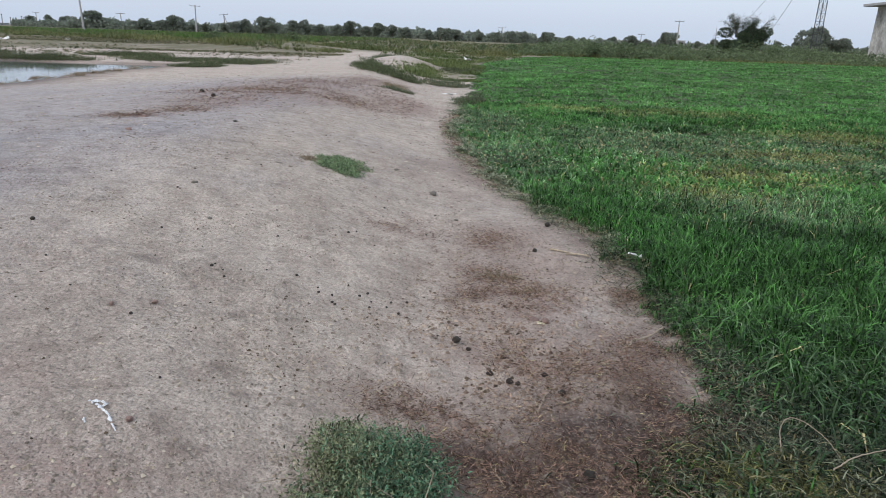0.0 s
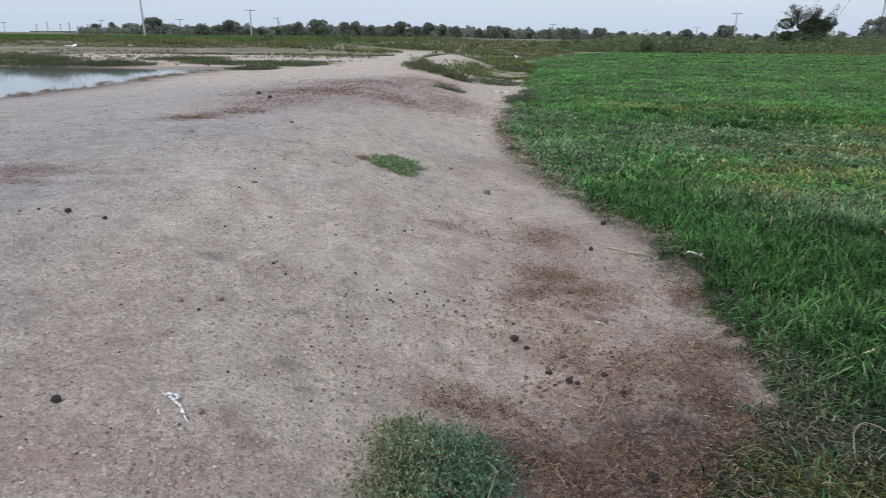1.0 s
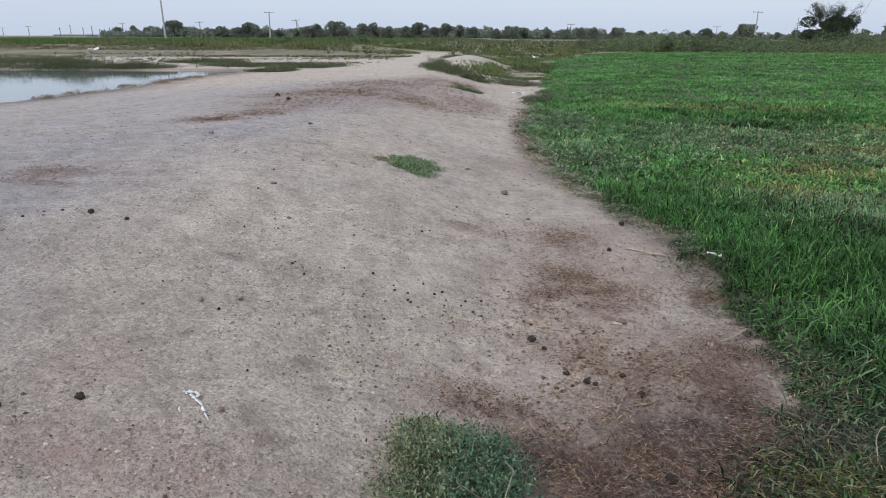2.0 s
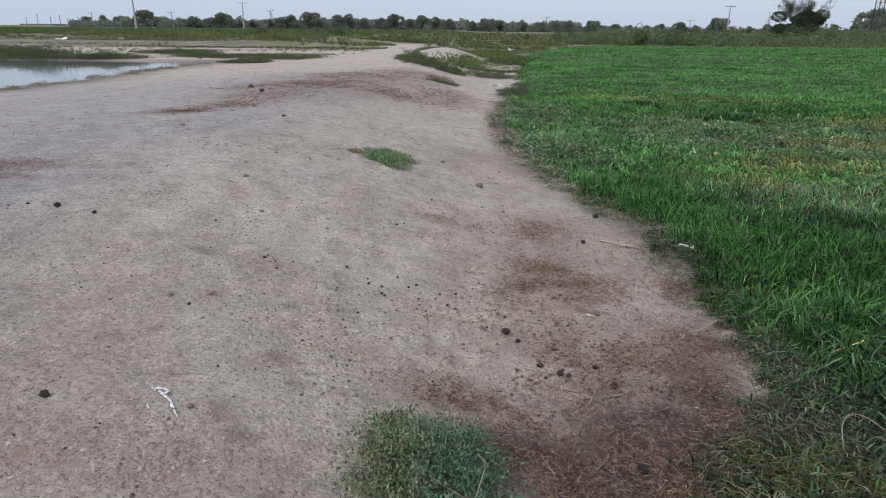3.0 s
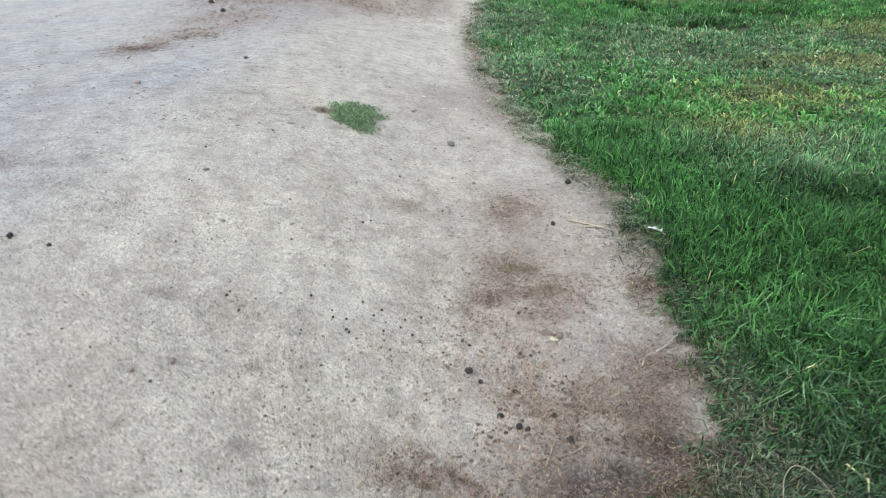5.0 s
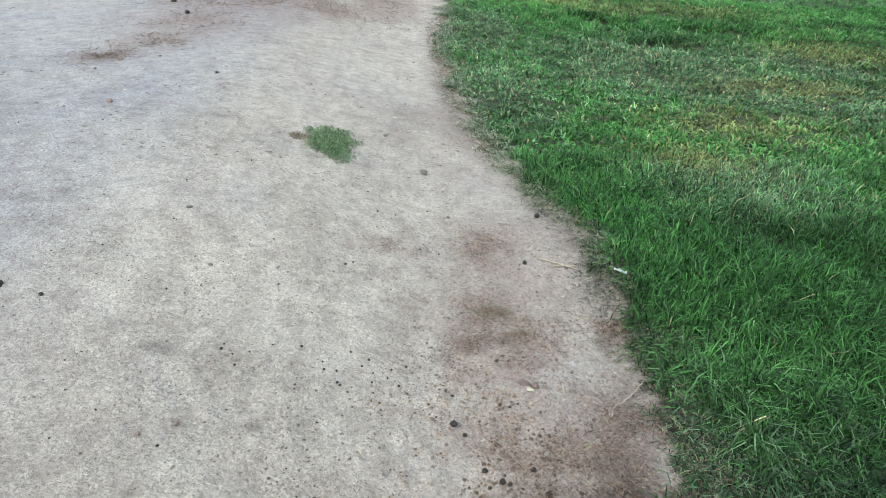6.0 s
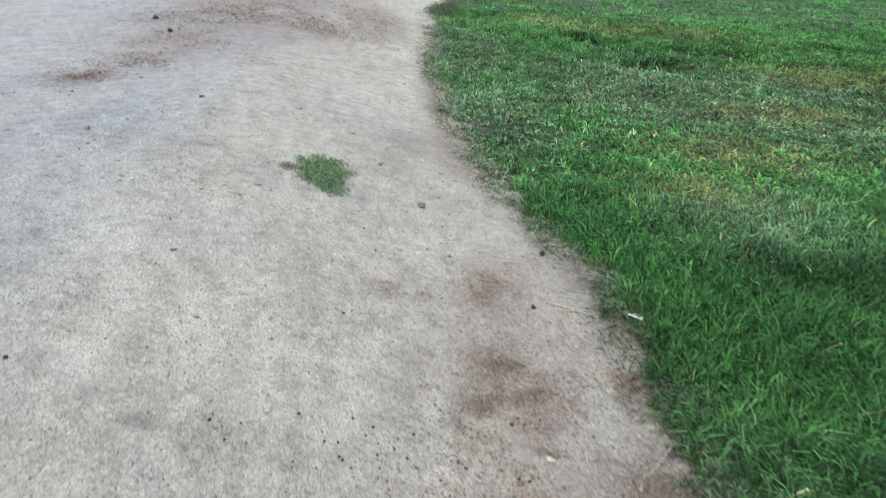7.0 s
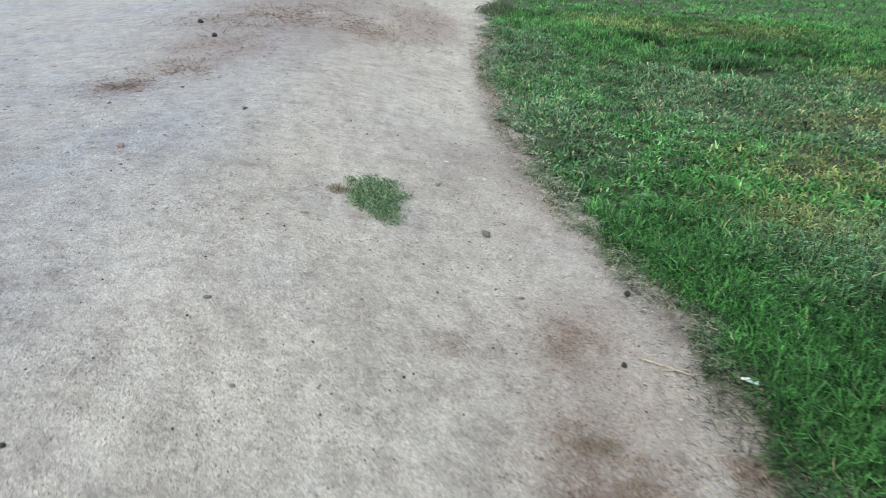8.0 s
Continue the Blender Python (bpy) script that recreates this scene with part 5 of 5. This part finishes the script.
def pellet(x, y, size):
    ob = thing("dung_pellet", x, y, on_land(x, y, size * 0.55), "small dry dark dung pellet on bare earth", "dung", "dung pellets", pellet_meshes[int(rng.integers(4))], rng.uniform(0, 360))
    ob.scale = (size, size * rng.uniform(0.75, 1.1), size)
    return ob


for px, py in PELLETS:
    pellet(px, py, rng.uniform(0.0026, 0.0052) * (1 + 0.1 * py))
for px, py in LOOSE:
    if px < field_edge(py) - 0.1:
        pellet(px, py, rng.uniform(0.0018, 0.0042) * (1 + 0.1 * py))

DUNG = [(0.043, 1.922, 0.0122), (0.078, 1.885, 0.0079), (0.177, 1.845, 0.0079), (0.132, 1.74, 0.0094), (0.182, 1.703, 0.0105), (0.203, 1.694, 0.008), (0.28, 1.753, 0.0088), (0.314, 1.669, 0.0098), (-1.519, 2.296, 0.0115), (-1.36, 2.25, 0.008), (0.33, 1.36, 0.013),
        (0.41, 3.1, 0.0115), (-2.91, 8.2, 0.0288), (-2.52, 7.45, 0.0252), (-0.81, 1.135, 0.00936), (-0.92, 1.07, 0.00576), (0.544, 3.66, 0.0165)]
for k, (px, py, size) in enumerate(DUNG):
    ob = thing("dung_lump", px, py, on_land(px, py, size * 0.5), "dark lumpy dried dung on bare earth", "dung", "dung lumps", lump_mesh("dung_lump", M_DUNG, rng, 0.2, 3, 0.75), rng.uniform(0, 360))
    ob.scale = (size, size * 0.85, size)
for px, py, size, flat in ((0.38, 1.4, 0.014, 0.7), (0.298, 2.165, 0.022, 0.45), (-0.82, 1.66, 0.008, 0.6), (-0.56, 1.18, 0.008, 0.7), (-0.74, 1.72, 0.009, 0.7), (0.335, 2.15, 0.016, 0.6), (-2.0, 4.35, 0.022, 0.5), (-2.45, 5.6, 0.025, 0.6)):
    ob = thing("earth_clod", px, py, on_land(px, py, size * flat * 0.5), "rough reddish-brown clod of earth", "clod", "earth clods", lump_mesh("earth_clod", M_CLOD, rng, 0.3, 2, flat), rng.uniform(0, 360))
    ob.scale = (size, size * 0.8, size)
for px, py, size in ((-0.087, 4.09, 0.028), (-1.1, 3.0, 0.014), (-0.35, 4.6, 0.02), (-2.2, 5.75, 0.016), (-1.6, 5.2, 0.016), (0.2, 5.1, 0.02), (-0.9, 2.6, 0.01), (0.05, 3.5, 0.012)):
    ob = thing("stone", px, py, on_land(px, py, size * 0.25), "small flat grey-brown stone on bare earth", "stone", "small stones", lump_mesh("stone", M_STONE, rng, 0.25, 2, 0.5), rng.uniform(0, 360))
    ob.scale = (size, size * 0.65, size)


def stick(points, radius, label, mat, fork=None):
    pts = [np.array([px, py, on_land(px, py, lift)]) for px, py, lift in points]
    o = pts[0]
    fine = [p - o for p in pts]
    for k in range(3):
        cut = [fine[0]]
        for a, b in zip(fine[:-1], fine[1:]):
            cut += [a * 0.75 + b * 0.25, a * 0.25 + b * 0.75]
        fine = cut + [fine[-1]]
    for q in fine[1:-1]:
        q += rng.normal(0, radius * 0.35, 3) * np.array([1, 1, 0.4])
    v, f = tubes([fine], [(radius, radius * 0.5)], 6)
    ob = new("stick", mesh_of("stick", v, f, mat))
    ob.location = o
    return tagged(ob, label, "stick", "dry sticks")


PALE = "thin pale dry stick lying on the earth"
stick([(0.49, 3.15, 0.006), (0.57, 3.12, 0.008), (0.66, 3.07, 0.01)], 0.005, PALE, M_TWIG)
stick([(0.55, 3.09, 0.006), (0.66, 3.11, 0.012)], 0.004, PALE, M_TWIG)
stick([(0.575, 2.01, 0.005), (0.60, 2.08, 0.01), (0.65, 2.12, 0.015), (0.75, 2.24, 0.03)], 0.0042, "pale curved dry root at the grass edge", M_TWIG)
stick([(0.24, 1.57, 0.005), (0.27, 1.65, 0.008)], 0.0032, PALE, M_TWIG)
stick([(0.29, 1.61, 0.004), (0.33, 1.63, 0.007), (0.39, 1.69, 0.007)], 0.0026, PALE, M_TWIG)
stick([(0.12, 1.33, 0.005), (0.14, 1.26, 0.01)], 0.0028, PALE, M_TWIG)
stick([(0.432, 2.11, 0.004), (0.434, 2.15, 0.014)], 0.004, "short pale straw lying on the earth", M_TWIG)
stick([(0.82, 1.52, 0.03), (0.84, 1.59, 0.07), (0.89, 1.62, 0.08), (0.94, 1.56, 0.06), (0.95, 1.5, 0.04)], 0.0016, "pale dry stalk bent over in the weeds", M_TWIG)
stick([(0.9, 1.44, 0.05), (0.96, 1.47, 0.07), (1.05, 1.49, 0.08)], 0.002, "pale dry stalk lying over the weeds", M_TWIG)
for k in range(26):
    sx, sy = rng.uniform(-0.1, 0.75), rng.uniform(1.25, 3.2)
    if sx < field_edge(sy) - 0.02:
        a, ln = rng.uniform(0, 6.28), rng.uniform(0.025, 0.08)
        stick([(sx, sy, 0.004), (sx + ln * math.cos(a), sy + ln * math.sin(a), 0.008)], rng.uniform(0.0009, 0.0018), "short dry stalk lying on the earth", M_TWIG)


def scrap(name, x, y, length, width, label, category, mat, turn, bend=0.2, group=""):
    """A crumpled flat scrap with a little thickness."""
    bm = bmesh.new()
    bmesh.ops.create_grid(bm, x_segments=6, y_segments=4, size=0.5)
    for p in bm.verts:
        r0 = abs(p.co.x) * 2
        p.co.y *= (1 - 0.6 * r0 ** 2)
        p.co.x, p.co.y = p.co.x * length, p.co.y * width
        p.co.z = bend * width * (noise.noise(Vector((p.co.x * 3 / length, p.co.y * 3 / width, length * 40))) + 0.6) + 0.004
    bmesh.ops.solidify(bm, geom=bm.faces[:], thickness=width * 0.04)
    return thing(name, x, y, on_land(x, y), label, category, group, bm_mesh(name, bm, mat, True), turn)


paper = scrap("paper_scrap", 0.845, 3.01, 0.06, 0.034, "crumpled white paper scrap in the grass edge", "paper", M_PAPER, -20, 0.5)
paper.location.z += 0.035
scrap("fallen_leaf", 0.464, 1.866, 0.05, 0.024, "pale dry fallen leaf on the earth", "leaf", M_LEAFDRY, 40)
scrap("fallen_leaf", 0.31, 2.13, 0.04, 0.02, "pale dry fallen leaf beside a clod", "leaf", M_LEAFDRY, -30)
BAGS = "windblown white litter"
scrap("plastic_bag", -25.4, 40, 0.6, 0.24, "crumpled white plastic bag on the rough bank", "plastic bag", M_PAPER, 30, 0.8, BAGS)
scrap("plastic_bag", -22.3, 41, 0.35, 0.25, "small white plastic bag on the rough bank", "plastic bag", M_PAPER, 70, 0.8, BAGS)
scrap("plastic_bag", 0.7, 34.5, 0.35, 0.3, "small white plastic bag at the field edge", "plastic bag", M_PAPER, 0, 0.9, BAGS)
scrap("plastic_bag", -0.05, 13.6, 0.3, 0.1, "pale crumpled plastic strip at the field edge", "plastic bag", M_PAPER, 10, 0.5, BAGS)


def white_splash():
    """A dried white bird splash: a ragged head and a trailing streak, a skin on the earth."""
    x0, y0 = -0.625, 1.205
    root = thing("white_splash", x0, y0, on_land(x0, y0), "dried white bird dropping splashed on bare earth", "dropping")
    def blot(cx, cy, rx, ry, turn, name, label):
        bm = bmesh.new()
        ring = []
        for i in range(18):
            a = 2 * math.pi * i / 18
            k = 0.75 + 0.5 * noise.noise(Vector((math.cos(a) * 2.3 + cx * 30, math.sin(a) * 2.3, cy * 40)))
            ex, ey = rx * k * math.cos(a), ry * k * math.sin(a)
            qx, qy = cx + ex * math.cos(turn) - ey * math.sin(turn), cy + ex * math.sin(turn) + ey * math.cos(turn)
            ring.append((qx, qy))
        zz = lambda qx, qy: on_land(x0 + qx, y0 + qy) - on_land(x0, y0)
        mid = bm.verts.new((cx, cy, zz(cx, cy) + 0.009))
        rim = [bm.verts.new((qx, qy, zz(qx, qy) + 0.004)) for qx, qy in ring]
        for i in range(18):
            bm.faces.new((mid, rim[i], rim[(i + 1) % 18]))
        part(name, bm_mesh(name, bm, M_SPLASH, True), root, label)
    HEAD, STREAK = "ragged white head of the splash", "thin white trailing streak"
    for cx, cy, rx, ry, turn in ((-0.010, 0.008, 0.010, 0.0045, 0.2), (0.003, 0.008, 0.008, 0.0035, -0.5), (-0.014, 0.001, 0.0028, 0.008, 0.4), (0.009, 0.001, 0.003, 0.009, -0.3),
                                 (-0.002, -0.004, 0.006, 0.003, 0.2), (0.005, -0.008, 0.005, 0.004, 0.6), (-0.020, 0.004, 0.004, 0.002, 0.9)):
        blot(cx, cy, rx, ry, turn, "head", HEAD)
    for cx, cy, rx, ry, turn in ((0.015, -0.016, 0.0026, 0.012, 0.9), (0.027, -0.028, 0.0032, 0.011, 0.8), (0.038, -0.041, 0.0042, 0.011, 0.7), (0.049, -0.054, 0.0026, 0.009, 0.8), (0.057, -0.063, 0.0016, 0.006, 0.6)):
        blot(cx, cy, rx, ry, turn, "streak", STREAK)
    blot(-0.004, -0.050, 0.0022, 0.006, 0.1, "drop", "small white drop")
    blot(0.001, -0.057, 0.0018, 0.004, 0.4, "drop", "small white drop")


white_splash()
